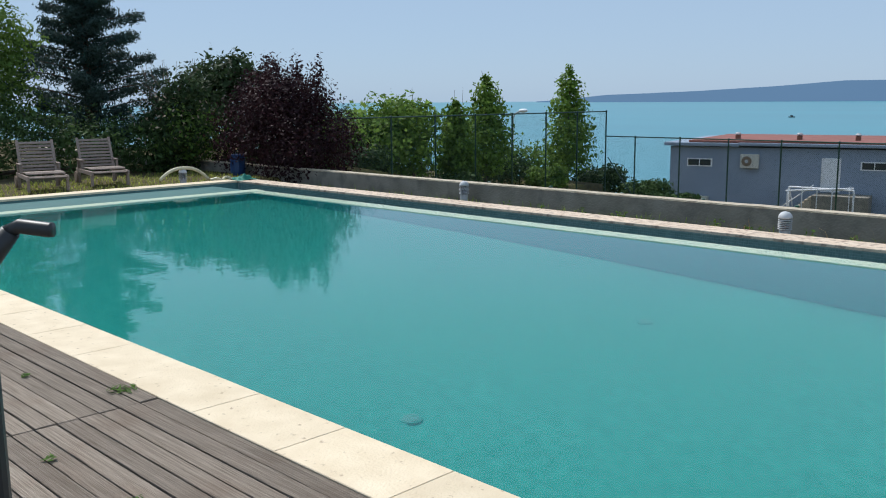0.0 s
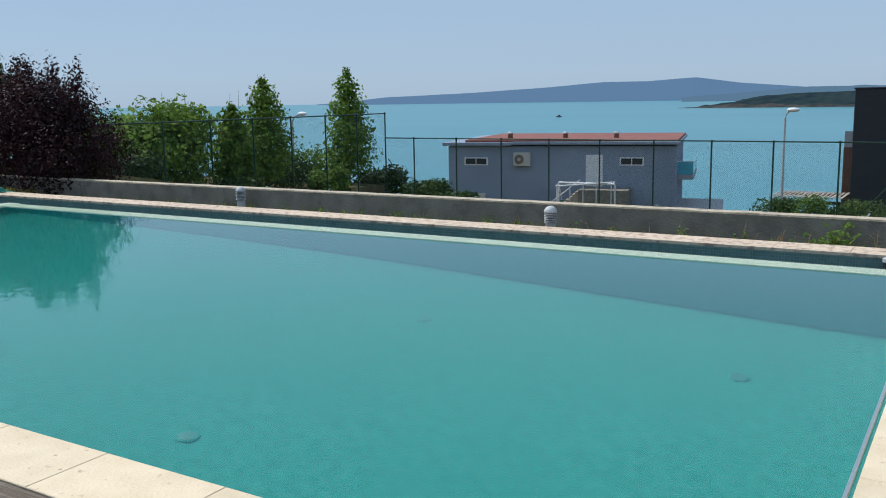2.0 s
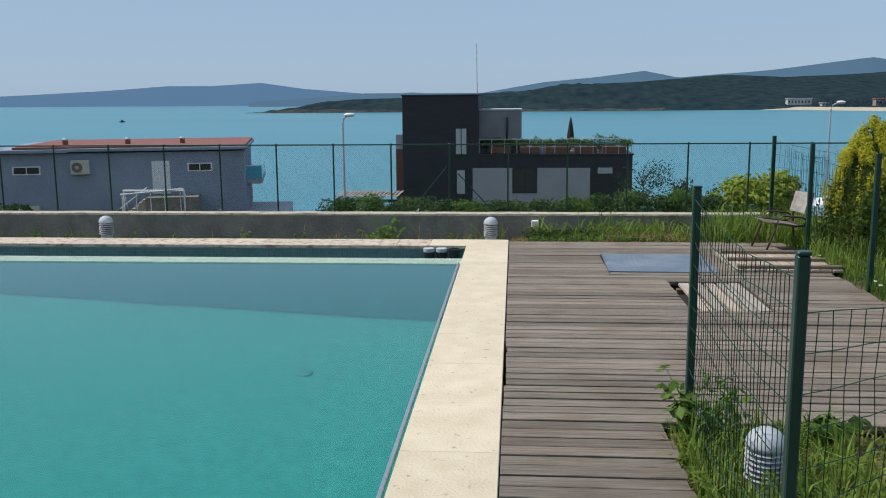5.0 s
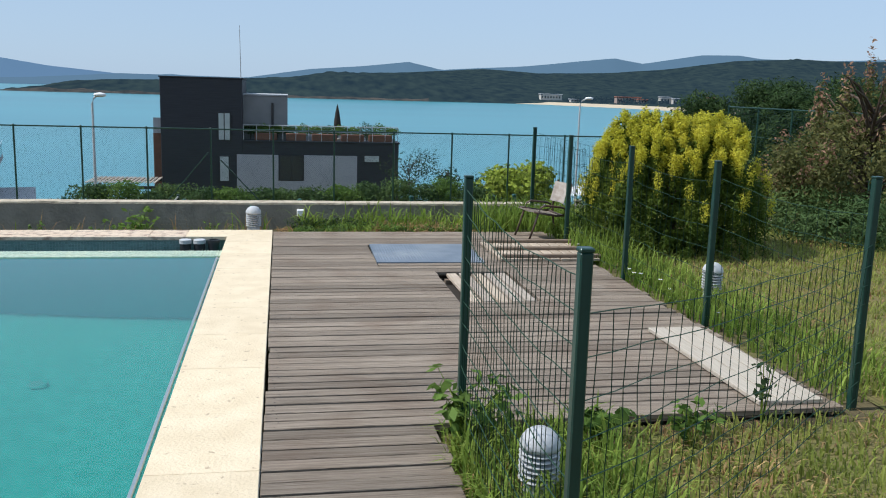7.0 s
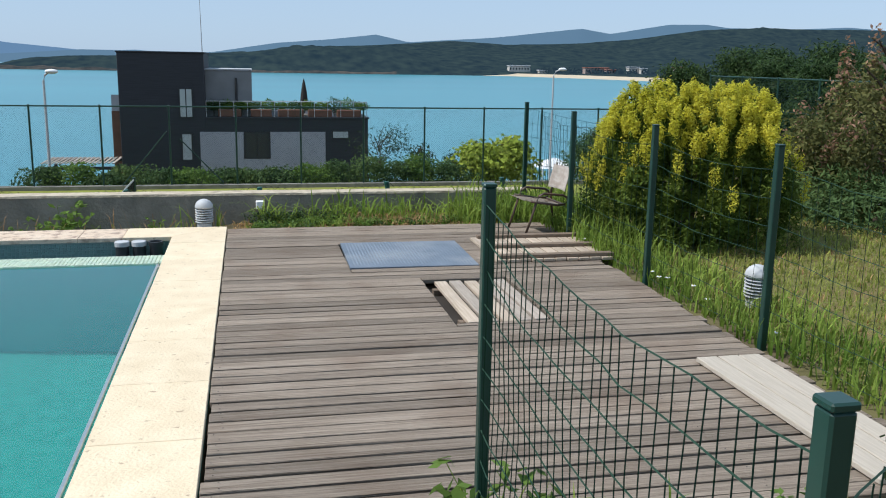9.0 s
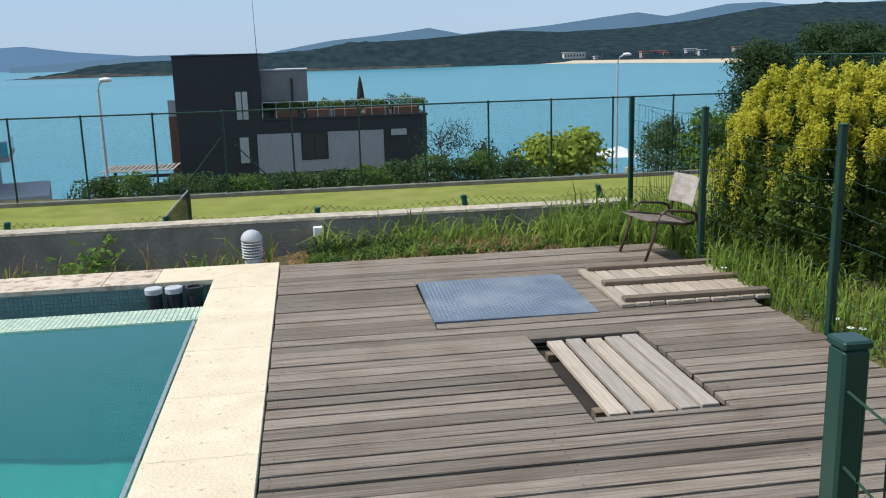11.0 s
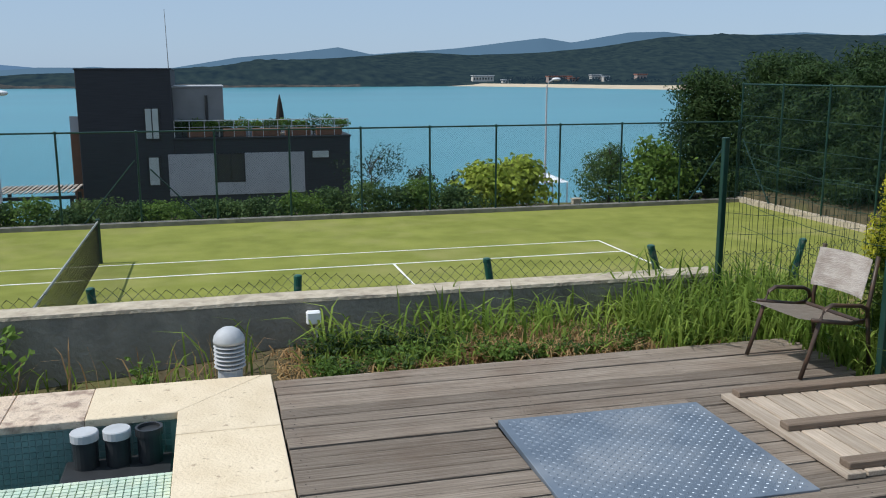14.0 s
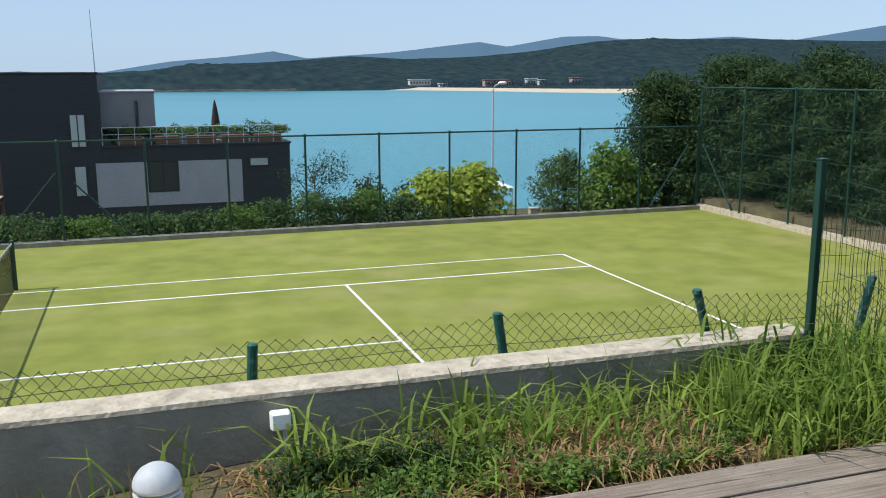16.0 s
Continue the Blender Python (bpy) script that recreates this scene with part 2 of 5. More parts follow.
def thing(name, label, category, at=(0, 0, 0), rz=0, group="", kind=""):
    ob = new(name)
    ob.empty_display_size = 0.1
    ob.matrix_basis = pose(*at, 0, 0, rz)
    return tagged(ob, label, category, group, kind)


def setting(ob, label="", category=""):
    return tagged(ob, label, category, kind="structure")


def box(x0, x1, y0, y1, z0, z1, bevel=0.0, bm=None):
    own = bm is None
    bm = bm or bmesh.new()
    m = Matrix.Translation(((x0 + x1) / 2, (y0 + y1) / 2, (z0 + z1) / 2)) @ Matrix.Diagonal((x1 - x0, y1 - y0, z1 - z0, 1))
    r = bmesh.ops.create_cube(bm, size=1, matrix=m)
    if bevel and own:
        bmesh.ops.bevel(bm, geom=bm.edges[:], offset=bevel, segments=1, affect="EDGES")
    return bm


def tube(points, radius, sides=8, bm=None, radius_end=None, closed_ends=True):
    """A round bar along a line of points, tapering to radius_end."""
    bm = bm or bmesh.new()
    pts = [Vector(p) for p in points]
    rings = []
    for i, p in enumerate(pts):
        d = (pts[min(i + 1, len(pts) - 1)] - pts[max(i - 1, 0)]).normalized()
        side = d.cross(Vector((0, 0, 1)) if abs(d.z) < 0.9 else Vector((1, 0, 0))).normalized()
        up = side.cross(d)
        f = i / max(1, len(pts) - 1)
        r = radius if radius_end is None else radius + (radius_end - radius) * f
        rings.append([bm.verts.new(p + (side * math.cos(a) + up * math.sin(a)) * r) for a in (2 * math.pi * j / sides for j in range(sides))])
    for a, b in zip(rings, rings[1:]):
        for j in range(sides):
            bm.faces.new((a[j], a[(j + 1) % sides], b[(j + 1) % sides], b[j]))
    if closed_ends and sides > 2:
        bm.faces.new(rings[0][::-1])
        bm.faces.new(rings[-1])
    return bm


def lathe(profile, sides=20, bm=None):
    """Turns (radius, height) pairs round z."""
    bm = bm or bmesh.new()
    rings = [[bm.verts.new((r * math.cos(2 * math.pi * j / sides), r * math.sin(2 * math.pi * j / sides), z)) for j in range(sides)] for r, z in profile]
    for a, b in zip(rings, rings[1:]):
        for j in range(sides):
            bm.faces.new((a[j], a[(j + 1) % sides], b[(j + 1) % sides], b[j]))
    bm.faces.new(rings[0][::-1])
    bm.faces.new(rings[-1])
    return bm


def smoothstep(a, b, v):
    f = min(1, max(0, (v - a) / (b - a)))
    return f * f * (3 - 2 * f)


def table(pairs, v):
    return float(np.interp(v, [p[0] for p in pairs], [p[1] for p in pairs]))


# ---- ground, sea and far land ----
POOL = (-16.15, -0.445, -7.71, -0.417)
COURT_Z, COURT = -2.578, (-22.3, 16.5, 1.3, 21.2)
SEA_Z = -20.0


def ground_z(x, y):
    n = noise.noise(Vector((x * 0.35, y * 0.35, 0))) * 0.04
    garden = -0.045 + n * 0.5
    if (0.04 < x < 2.96 and -5.81 < y < -0.14) or (x < 0.74 and y < -8.16) or (0.04 < x < 0.74 and y < -5.8):
        return -0.32
    if -16.5 < x <= 3.1 and -0.11 < y <= 1.1:
        return -0.28 + 0.2 * smoothstep(-1.8, 0.9, x) + n * 0.5
    if y <= 1.1:
        return garden - 0.25 * smoothstep(5, 12, x)
    if COURT[0] <= x <= COURT[1] and y <= COURT[3]:
        return COURT_Z - 0.03
    if y > COURT[3]:
        z = table(((21, -2.75), (26, -3.1), (36, -5.2), (60, -8.5), (120, -22), (400, -40)), y) + n * 3
        side = 0.9 * smoothstep(16, 24, x) * (1 - smoothstep(22, 40, y))
        return z + side
    if x > COURT[1]:
        return garden - 0.3 - 1.9 * smoothstep(4, 16, y) + n
    return garden - 1.9 * smoothstep(3, 18, y) + n * 2


def grid_lines(cuts, lo, hi, near, far, span):
    """Grid lines: fine inside span, coarser outside, always on the cuts."""
    v, out = lo, []
    while v < hi:
        out.append(v)
        inside = span[0] <= v <= span[1]
        v += near if inside else max(near, min(far, 0.18 * min(abs(v - span[0]), abs(v - span[1])) + near))
    return sorted(set(round(c, 3) for c in out + [hi] + list(cuts)))


gx = grid_lines((POOL[0] - 0.4, 0.0, COURT[0] - .01, COURT[0], COURT[1], COURT[1] + .01, 3.0, 0.05, 0.73, 0.78, 2.95), -900, 900, 0.9, 60, (-34, 30))
gy = grid_lines((-7.9, -0.1, 1.1, 1.11, COURT[3], COURT[3] + .01, -5.85, -5.8, -0.15, -8.14, -8.17), -120, 400, 0.9, 40, (-14, 30))
verts, faces = [], []
for yy in gy:
    for xx in gx:
        verts.append((xx, yy, ground_z(xx, yy)))
for j in range(len(gy) - 1):
    for i in range(len(gx) - 1):
        cx, cy = (gx[i] + gx[i + 1]) / 2, (gy[j] + gy[j + 1]) / 2
        if POOL[0] - 0.4 < cx < 0 and -7.9 < cy < -0.1:
            continue
        a = j * len(gx) + i
        faces.append((a, a + 1, a + 1 + len(gx), a + len(gx)))
setting(obj("ground", (verts, [], faces), M_SOIL, smooth=True), "grassy earth falling away to the bay", "ground")

for nm, x0, x1, y0, y1 in (("lawn", 3.25, 13.0, -9.0, 1.05), ("lawn_corner", 0.80, 3.25, -9.0, -5.95)):
    nx, ny = int((x1 - x0) / 0.3), int((y1 - y0) / 0.3)
    vs = [(x0 + (x1 - x0) * i / nx, y0 + (y1 - y0) * j / ny) for j in range(ny + 1) for i in range(nx + 1)]
    fs = [(j * (nx + 1) + i, j * (nx + 1) + i + 1, (j + 1) * (nx + 1) + i + 1, (j + 1) * (nx + 1) + i) for j in range(ny) for i in range(nx)]
    setting(obj(nm, ([(x, y, ground_z(x, y) + 0.006) for x, y in vs], [], fs), M_TURF, smooth=True), "short sunlit green lawn", "lawn")

sx = [-5000, -2500, -1200, -400, 0, 400, 1200, 2500, 5000]
sy = [50, 200, 600, 1200, 2400, 4950]
setting(obj("water", ([(x, y, SEA_Z) for y in sy for x in sx], [], [(j * 9 + i, j * 9 + i + 1, j * 9 + i + 10, j * 9 + i + 9) for j in range(5) for i in range(8)]), M_SEA),
        "calm turquoise bay water", "sea")


def ridge(name, pairs, y, depth, material, rough, label, step):
    """A far hill: its skyline over x at the distance y, falling to the sea on both sides."""
    vs, fs = [], []
    xs = np.arange(pairs[0][0], pairs[-1][0] + 1, step)
    rows = [i / 14 for i in range(15)] + [1.3]
    for f in rows:
        for xx in xs:
            top = table(pairs, xx) - SEA_Z
            k = f if f <= 1 else 2 - f
            n = noise.fractal(Vector((xx * 0.004, f * 2.2, y * .01)), 1.0, 2.0, 5) * rough
            fine = (noise.noise(Vector((xx * 0.045, f * 16, 3))) * 0.22 + noise.noise(Vector((xx * 0.13, f * 40, 7))) * 0.2) * rough
            z = SEA_Z - 1 + top * (k ** 0.8) + (n + fine) * k * (1 if f < 1 else 0.5) * (0.3 if f == 1 else 1)
            vs.append((xx * (1 - (1 - f) * depth / y), y - (1 - f) * depth, z))
    w = len(xs)
    for j in range(len(rows) - 1):
        for i in range(w - 1):
            fs.append((j * w + i, j * w + i + 1, (j + 1) * w + i + 1, (j + 1) * w + i))
    return setting(obj(name, (vs, [], fs), material, smooth=True), label, "hills")


# The glow in each far material below is painted haze, not lamp light.
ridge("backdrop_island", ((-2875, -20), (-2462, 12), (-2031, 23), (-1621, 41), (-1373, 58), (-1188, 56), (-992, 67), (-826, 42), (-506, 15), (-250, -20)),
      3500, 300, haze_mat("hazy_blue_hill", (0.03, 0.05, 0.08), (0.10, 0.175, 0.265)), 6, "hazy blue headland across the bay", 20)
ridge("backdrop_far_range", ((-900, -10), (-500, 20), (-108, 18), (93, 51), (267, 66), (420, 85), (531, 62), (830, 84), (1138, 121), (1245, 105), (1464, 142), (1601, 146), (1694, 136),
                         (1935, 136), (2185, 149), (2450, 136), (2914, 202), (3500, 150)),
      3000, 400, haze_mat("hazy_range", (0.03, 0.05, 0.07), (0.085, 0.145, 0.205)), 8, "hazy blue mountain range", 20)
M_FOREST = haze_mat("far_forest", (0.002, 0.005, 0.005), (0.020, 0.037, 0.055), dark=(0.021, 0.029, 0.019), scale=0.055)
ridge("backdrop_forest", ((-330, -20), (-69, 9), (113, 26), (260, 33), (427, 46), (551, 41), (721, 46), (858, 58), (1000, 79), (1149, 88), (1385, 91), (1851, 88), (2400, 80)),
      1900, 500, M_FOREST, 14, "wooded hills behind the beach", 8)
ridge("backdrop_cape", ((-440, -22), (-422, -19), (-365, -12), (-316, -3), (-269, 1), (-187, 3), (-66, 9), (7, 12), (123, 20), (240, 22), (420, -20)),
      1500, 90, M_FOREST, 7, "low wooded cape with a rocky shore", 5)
ridge("backdrop_cliffs", [(-430 + 12 * i, -18.5 + 4.5 * smoothstep(0, 8, i) * (0.75 + 0.6 * noise.noise(Vector((i * 0.37, 1, 2))))) for i in range(56)],
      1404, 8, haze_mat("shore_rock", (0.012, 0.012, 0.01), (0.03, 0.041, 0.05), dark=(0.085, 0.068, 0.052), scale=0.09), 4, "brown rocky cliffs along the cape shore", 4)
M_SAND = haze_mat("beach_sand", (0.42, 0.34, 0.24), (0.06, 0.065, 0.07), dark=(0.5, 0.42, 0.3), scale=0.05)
bx = [(150, 1404, 1410), (300, 1440, 1452), (409, 1385, 1405), (484, 1245, 1285), (529, 1090, 1150), (558, 1030, 1105), (640, 930, 1030), (760, 800, 920)]
vs = [v for x, a, b in bx for v in ((x, a, SEA_Z + 0.05), (x * 1.03, b + 40, SEA_Z + 4))]
setting(obj("backdrop_beach", (vs, [], [(2 * i, 2 * i + 2, 2 * i + 3, 2 * i + 1) for i in range(len(bx) - 1)]), M_SAND), "pale sandy beach along the bay", "beach")
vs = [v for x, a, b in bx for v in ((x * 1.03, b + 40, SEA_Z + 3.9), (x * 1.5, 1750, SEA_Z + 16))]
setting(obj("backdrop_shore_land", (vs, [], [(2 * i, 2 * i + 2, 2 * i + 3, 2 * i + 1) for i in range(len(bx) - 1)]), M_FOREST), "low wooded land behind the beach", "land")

# ---- pool ----
WATER_Z = -0.05


def floor_z(x):
    return table(((-16.2, -0.45), (-6.6, -1.55), (-1.0, -2.2), (0, -2.25)), x)


X0, X1, Y0, Y1 = POOL
pxs = np.linspace(-14.35, X1, 16)
vs = [v for x in pxs for v in ((x, Y0, floor_z(x)), (x, -1.32, floor_z(x)))]
setting(obj("pool_floor", (vs, [], [(2 * i, 2 * i + 2, 2 * i + 3, 2 * i + 1) for i in range(15)]), M_TILE), "smooth turquoise pool floor", "pool floor")
for nm, b in (("pool_wall_near", (-14.35, X1, Y0 - 0.25, Y0, -2.4, -0.035)), ("pool_wall_right", (X1, X1 + 0.25, Y0 - 0.25, Y1 + 0.2, -2.4, -0.035)),
              ("pool_wall_left", (-14.6, -14.35, Y0 - 0.25, -1.0, -2.4, -0.07))):
    setting(obj(nm, box(*b), M_TILE), "turquoise tiled pool wall", "pool wall")
# Paler than the other pool walls, standing in for light bounced off the floor.
setting(obj("weir_wall", box(-14.35, X1, -1.318, -1.1, -2.4, -0.07), mat("bounce_lit_pool_wall", (0.04, 0.30, 0.33), (0.055, 0.34, 0.37), rough=0.9, spec=0.0, scale=8)), "turquoise plastered pool wall under the ledge", "pool wall")
setting(obj("pool_weir_core", box(-14.35, X1, -1.315, -1.0, -0.7, -0.05), M_GROUT), "pale overflow ledge of the pool", "pool ledge")
M_GROUT_DARK = mat("dull_teal_grout", (0.22, 0.305, 0.29), (0.27, 0.35, 0.33), rough=0.8)
setting(obj("gutter_wall", box(X0, X1, Y1, Y1 + 0.2, -0.7, -0.035), M_GROUT_DARK), "wall behind the overflow gutter", "pool wall")
setting(obj("gutter_floor", box(X0, X1, -1.0, Y1, -0.8, -0.6), M_MOSAIC), "dark tiled overflow gutter floor", "gutter")
setting(obj("shallow_ledge", box(X0, -14.6, Y0 - 0.2, -1.0, -0.7, -0.075), M_MOSAIC), "tiled shallow ledge at the pool end", "pool ledge")
setting(obj("ledge_rim", box(-14.62, -14.3, Y0, -1.0, -0.07, -0.03, 0.01), M_WEIR), "pale rim of the shallow ledge", "pool rim")
setting(obj("pool_wall_end", box(X0 - 0.2, X0, Y0 - 0.2, Y1 + 0.2, -0.7, -0.035), M_MOSAIC), "blue-green tiled end wall", "pool wall")
w = obj("pool_water", ([(-14.35, Y0, WATER_Z), (X1, Y0, WATER_Z), (X1, -1.3, WATER_Z), (-14.35, -1.3, WATER_Z)], [], [(0, 1, 2, 3)]), M_WATER)
w.visible_shadow = False
setting(w, "still turquoise pool water", "pool water")
rail = thing("pool_edge_rail", "bright steel bar along the pool edge", "rail", kind="structure")
part("bar", box(-0.512, -0.492, -7.6, -1.36, -0.052, -0.036, 0.004), M_STEEL, rail)
part("bracket", box(-0.495, -0.446, -1.45, -1.42, -0.05, -0.04), M_STEEL, rail)
for dx, dy in ((-1.75, -2.9), (-4.75, -6.14), (-4.72, -3.1)):
    d = thing("pool_drain", "dark round drain cover on the pool floor", "drain", (dx, dy, floor_z(dx)), group="pool drains")
    part("rim", lathe(((0.085, 0.0), (0.085, 0.012), (0.065, 0.018)), 20), M_TILE, d)
    part("grille", lathe(((0.064, 0.017), (0.064, 0.021), (0.02, 0.023)), 16), mat("drain_grey", (0.03, 0.15, 0.14), (0.034, 0.165, 0.15), rough=0.5), d)

# overflow pipes in the gutter corner
pipes = thing("skimmer_pipes", "black pipe stubs with pale rims in the gutter", "pipes", (-0.73, -0.55, -0.6))
part("bracket", box(-0.24, 0.24, -0.16, 0.08, 0.30, 0.42, 0.01), M_BLACK, pipes)
part("support", box(-0.2, 0.2, -0.06, 0.06, 0, 0.31), M_BLACK, pipes)
for i, dx in enumerate((-0.14, 0.0, 0.14)):
    p = part("pipe", lathe(((0.055, 0.4), (0.055, 0.57), (0.052, 0.57))), M_BLACK, pipes)
    p.location.x = dx
    cap = part("cap", lathe(((0.062, 0.55), (0.062, 0.585), (0.058, 0.59), (0.056, 0.59))) if i < 2 else
               lathe(((0.062, 0.55), (0.062, 0.585), (0.05, 0.585), (0.048, 0.55), (0.0482, 0.56))), M_GREYPL if i < 2 else M_BLACK, p, "pale grey cap" if i < 2 else "open black rim")

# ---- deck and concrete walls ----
# Bases coloured near-black so the plank joints read as deep shade.
setting(obj("deck_base", box(0.02, 2.98, -5.83, -0.12, -0.3, -0.075), M_DARK_SHADE), "deck base painted near-black as shade below the joints", "deck base")
setting(obj("deck_base_strip", box(0.02, 0.77, -8.1, -5.83, -0.3, -0.075), M_DARK_SHADE), "deck base painted near-black as shade below the joints", "deck base")
setting(obj("deck_base_near", box(-17.5, 0.78, -14, -8.14, -0.3, -0.05), M_DARK_SHADE), "terrace base painted near-black as shade below the joints", "deck base")
setting(obj("coping_base", box(-16.55, 0, -8.1, -7.72, -0.3, -0.036), M_GROUT), "bed under the coping", "coping")
wall = setting(obj("wall_garden", box(-30, 3.2, 0.84, 1.03, -2.7, 0.165), M_CONC), "low grey concrete garden wall", "wall")
cap_bm = bmesh.new()
n_seg = 110
for i in range(n_seg + 1):
    x = -30 + 33.2 * i / n_seg
    j = noise.noise(Vector((x * 3, 0, 5))) * 0.008
    for y, z in ((0.832 + j, 0.168), (0.836 + j, 0.19 + j), (1.035, 0.192 + j * 0.7), (1.038, 0.168)):
        cap_bm.verts.new((x, y, z))
cap_bm.verts.ensure_lookup_table()
for i in range(n_seg):
    for k in range(3):
        a = i * 4 + k
        cap_bm.faces.new((cap_bm.verts[a], cap_bm.verts[a + 4], cap_bm.verts[a + 5], cap_bm.verts[a + 1]))
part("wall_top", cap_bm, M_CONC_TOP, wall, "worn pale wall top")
setting(obj("wall_garden_end", box(3.2, 17, 0.84, 1.03, -2.7, -0.08), M_CONC), "low concrete garden wall", "wall")

# ---- tennis court ----
setting(obj("floor_court", box(COURT[0], COURT[1], 1.05, COURT[3], -2.8, COURT_Z), M_COURT), "green artificial turf tennis court", "court")
LINES = [(-14.72, 9.1, 15.78, 15.83), (-14.72, 9.1, 14.36, 14.42), (-9.25, 3.56, 10.24, 10.29), (-14.72, 9.1, 6.16, 6.21), (-14.72, 9.1, 4.80, 4.85)]
LINES += [(9.05, 9.1, 4.85, 15.78), (3.51, 3.56, 6.21, 14.36), (-9.27, -9.22, 6.21, 14.36), (-14.72, -14.67, 4.85, 15.78)]
for x0, x1, y0, y1 in LINES:
    o = obj("court_line", box(x0, x1, y0, y1, COURT_Z - 0.01, COURT_Z + 0.004 + (0.002 if x1 - x0 > 1 else 0)), M_LINE)
    tagged(o, "white painted court line on the turf", "court line", "court lines", "structure")
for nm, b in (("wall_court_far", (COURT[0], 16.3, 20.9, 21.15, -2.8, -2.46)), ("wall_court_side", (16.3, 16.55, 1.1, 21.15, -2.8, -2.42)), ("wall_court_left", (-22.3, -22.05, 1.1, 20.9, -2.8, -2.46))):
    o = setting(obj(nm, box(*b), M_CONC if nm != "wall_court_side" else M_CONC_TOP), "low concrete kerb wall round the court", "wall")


def court_fence(name, ends, count, top, base, lower_rail=False):
    a, b = Vector(ends[0]), Vector(ends[1])
    f = thing(name, "tall dark green chain-link fence on the court wall", "fence", (a.x, a.y, base), kind="structure")
    d = b - a
    for i in range(count + 1 if count else 0):
        p = d * (i / count)
        part("post", tube(((p.x, p.y, 0), (p.x, p.y, top - base)), 0.03, 8), M_GREEN, f)
        part("post_cap", lathe(((0.042, top - base - 0.03), (0.042, top - base + 0.03), (0.02, top - base + 0.05)), 8), M_GREEN, f).location = (p.x, p.y, 0)
    part("rail", tube(((0, 0, top - base), (d.x, d.y, top - base)), 0.024, 8), M_GREEN, f)
    part("mesh", ([(0, 0, 0), (d.x, d.y, 0), (d.x, d.y, top - base), (0, 0, top - base)], [], [(0, 1, 2, 3)]), M_MESH, f, "fine woven wire mesh")
    return f


far = court_fence("fence_far", ((-22.1, 21.07), (16.3, 21.07)), 0, 0.016, -2.46)
for i in range(19):
    x = -20.66 + 2.05 * i
    part("post", tube(((x + 22.1, 0, 0), (x + 22.1, 0, 2.476)), 0.03, 8), M_GREEN, far)
    part("post_cap", lathe(((0.042, 2.446), (0.042, 2.506), (0.02, 2.526)), 8), M_GREEN, far).location = (x + 22.1, 0, 0)
for a, b in (((-2.3, 1.7), (-3.7, 0.0)), ((-1.9, 1.45), (-0.6, 0.05)), ((15.9, 1.9), (14.6, 0.0)), ((-22.0, 1.6), (-20.7, 0.0))):
    part("brace", tube(((a[0] + 22.1, 0.03, a[1]), (b[0] + 22.1, 0.03, b[1])), 0.022, 6), M_GREEN, far)
side = court_fence("fence_side", ((16.33, 21.1), (16.33, 4.2)), 8, 1.2, -2.43)
for z in (1.0, 1.8, 2.65):
    part("line_wire", tube(((0, 0, z), (0, -8.4, z - 0.02), (0, -16.9, z)), 0.009, 5), M_GREEN, side)
part("brace", tube(((0.03, -0.1, 1.9), (0.03, -1.7, 0.02)), 0.022, 6), M_GREEN, side)
court_fence("fence_left", ((-22.1, 21.07), (-22.1, 1.1)), 10, 1.04, -2.46)

# net
net = thing("tennis_net", "dark tennis net with a weathered grey top band", "tennis net", (-2.76, 16.12, COURT_Z))
for y in (0, -11.6):
    part("post", tube(((0, y, 0), (0, y, 1.0)), 0.045, 12), M_GREEN, net)
bm = bmesh.new()
for i in range(13):
    tube(((0, 0, 0.05 + i * 0.072), (0, -11.6, 0.05 + i * 0.072)), 0.004, 3, bm, closed_ends=False)
for i in range(190):
    y = -0.03 - i * 11.5 / 189
    tube(((0, y, 0.04), (0, y, 0.93)), 0.004, 3, bm, closed_ends=False)
part("netting", bm, M_NET, net)
part("band", box(-0.012, 0.012, -11.6, 0, 0.915, 0.96, 0.004), mat("greyed_canvas", (0.26, 0.27, 0.27), (0.36, 0.37, 0.36), rough=0.9, scale=6), net, "weathered grey canvas band")

# ---- houses beyond the court ----
def window(parent, x0, x1, y, z0, z1, panes=1, glass=None, frame_w=0.06, frame_mat=None, name="window"):
    win = part(name, box(x0 - frame_w, x1 + frame_w, y - 0.05, y + 0.1, z0 - frame_w, z1 + frame_w), frame_mat or M_WHITE, parent)
    w = (x1 - x0) / panes
    for i in range(panes):
        part("pane", box(x0 + i * w + 0.03, x0 + (i + 1) * w - 0.03, y - 0.062, y - 0.03, z0, z1), glass or M_GLASS, win)
    return win


def ac_unit(at, w, h):
    a = thing("air_conditioner", "cream outdoor air-conditioning unit on the house wall", "air conditioner", at, group="air conditioners")
    part("casing", box(-w / 2, w / 2, -0.3, 0, 0, h, 0.02), mat("cream_casing", (0.55, 0.53, 0.47), (0.6, 0.58, 0.5), rough=0.5), a)
    g = part("fan_guard", lathe(((h * 0.36, 0), (h * 0.36, 0.03), (h * 0.28, 0.04)), 16), M_DARK_WOOD, a, "dark round fan guard")
    g.matrix_basis = pose(-w * 0.14, -0.3, h / 2, 90)
    part("hub", lathe(((0.1, 0.04), (0.08, 0.06)), 10), M_GREYPL, g)
    return a


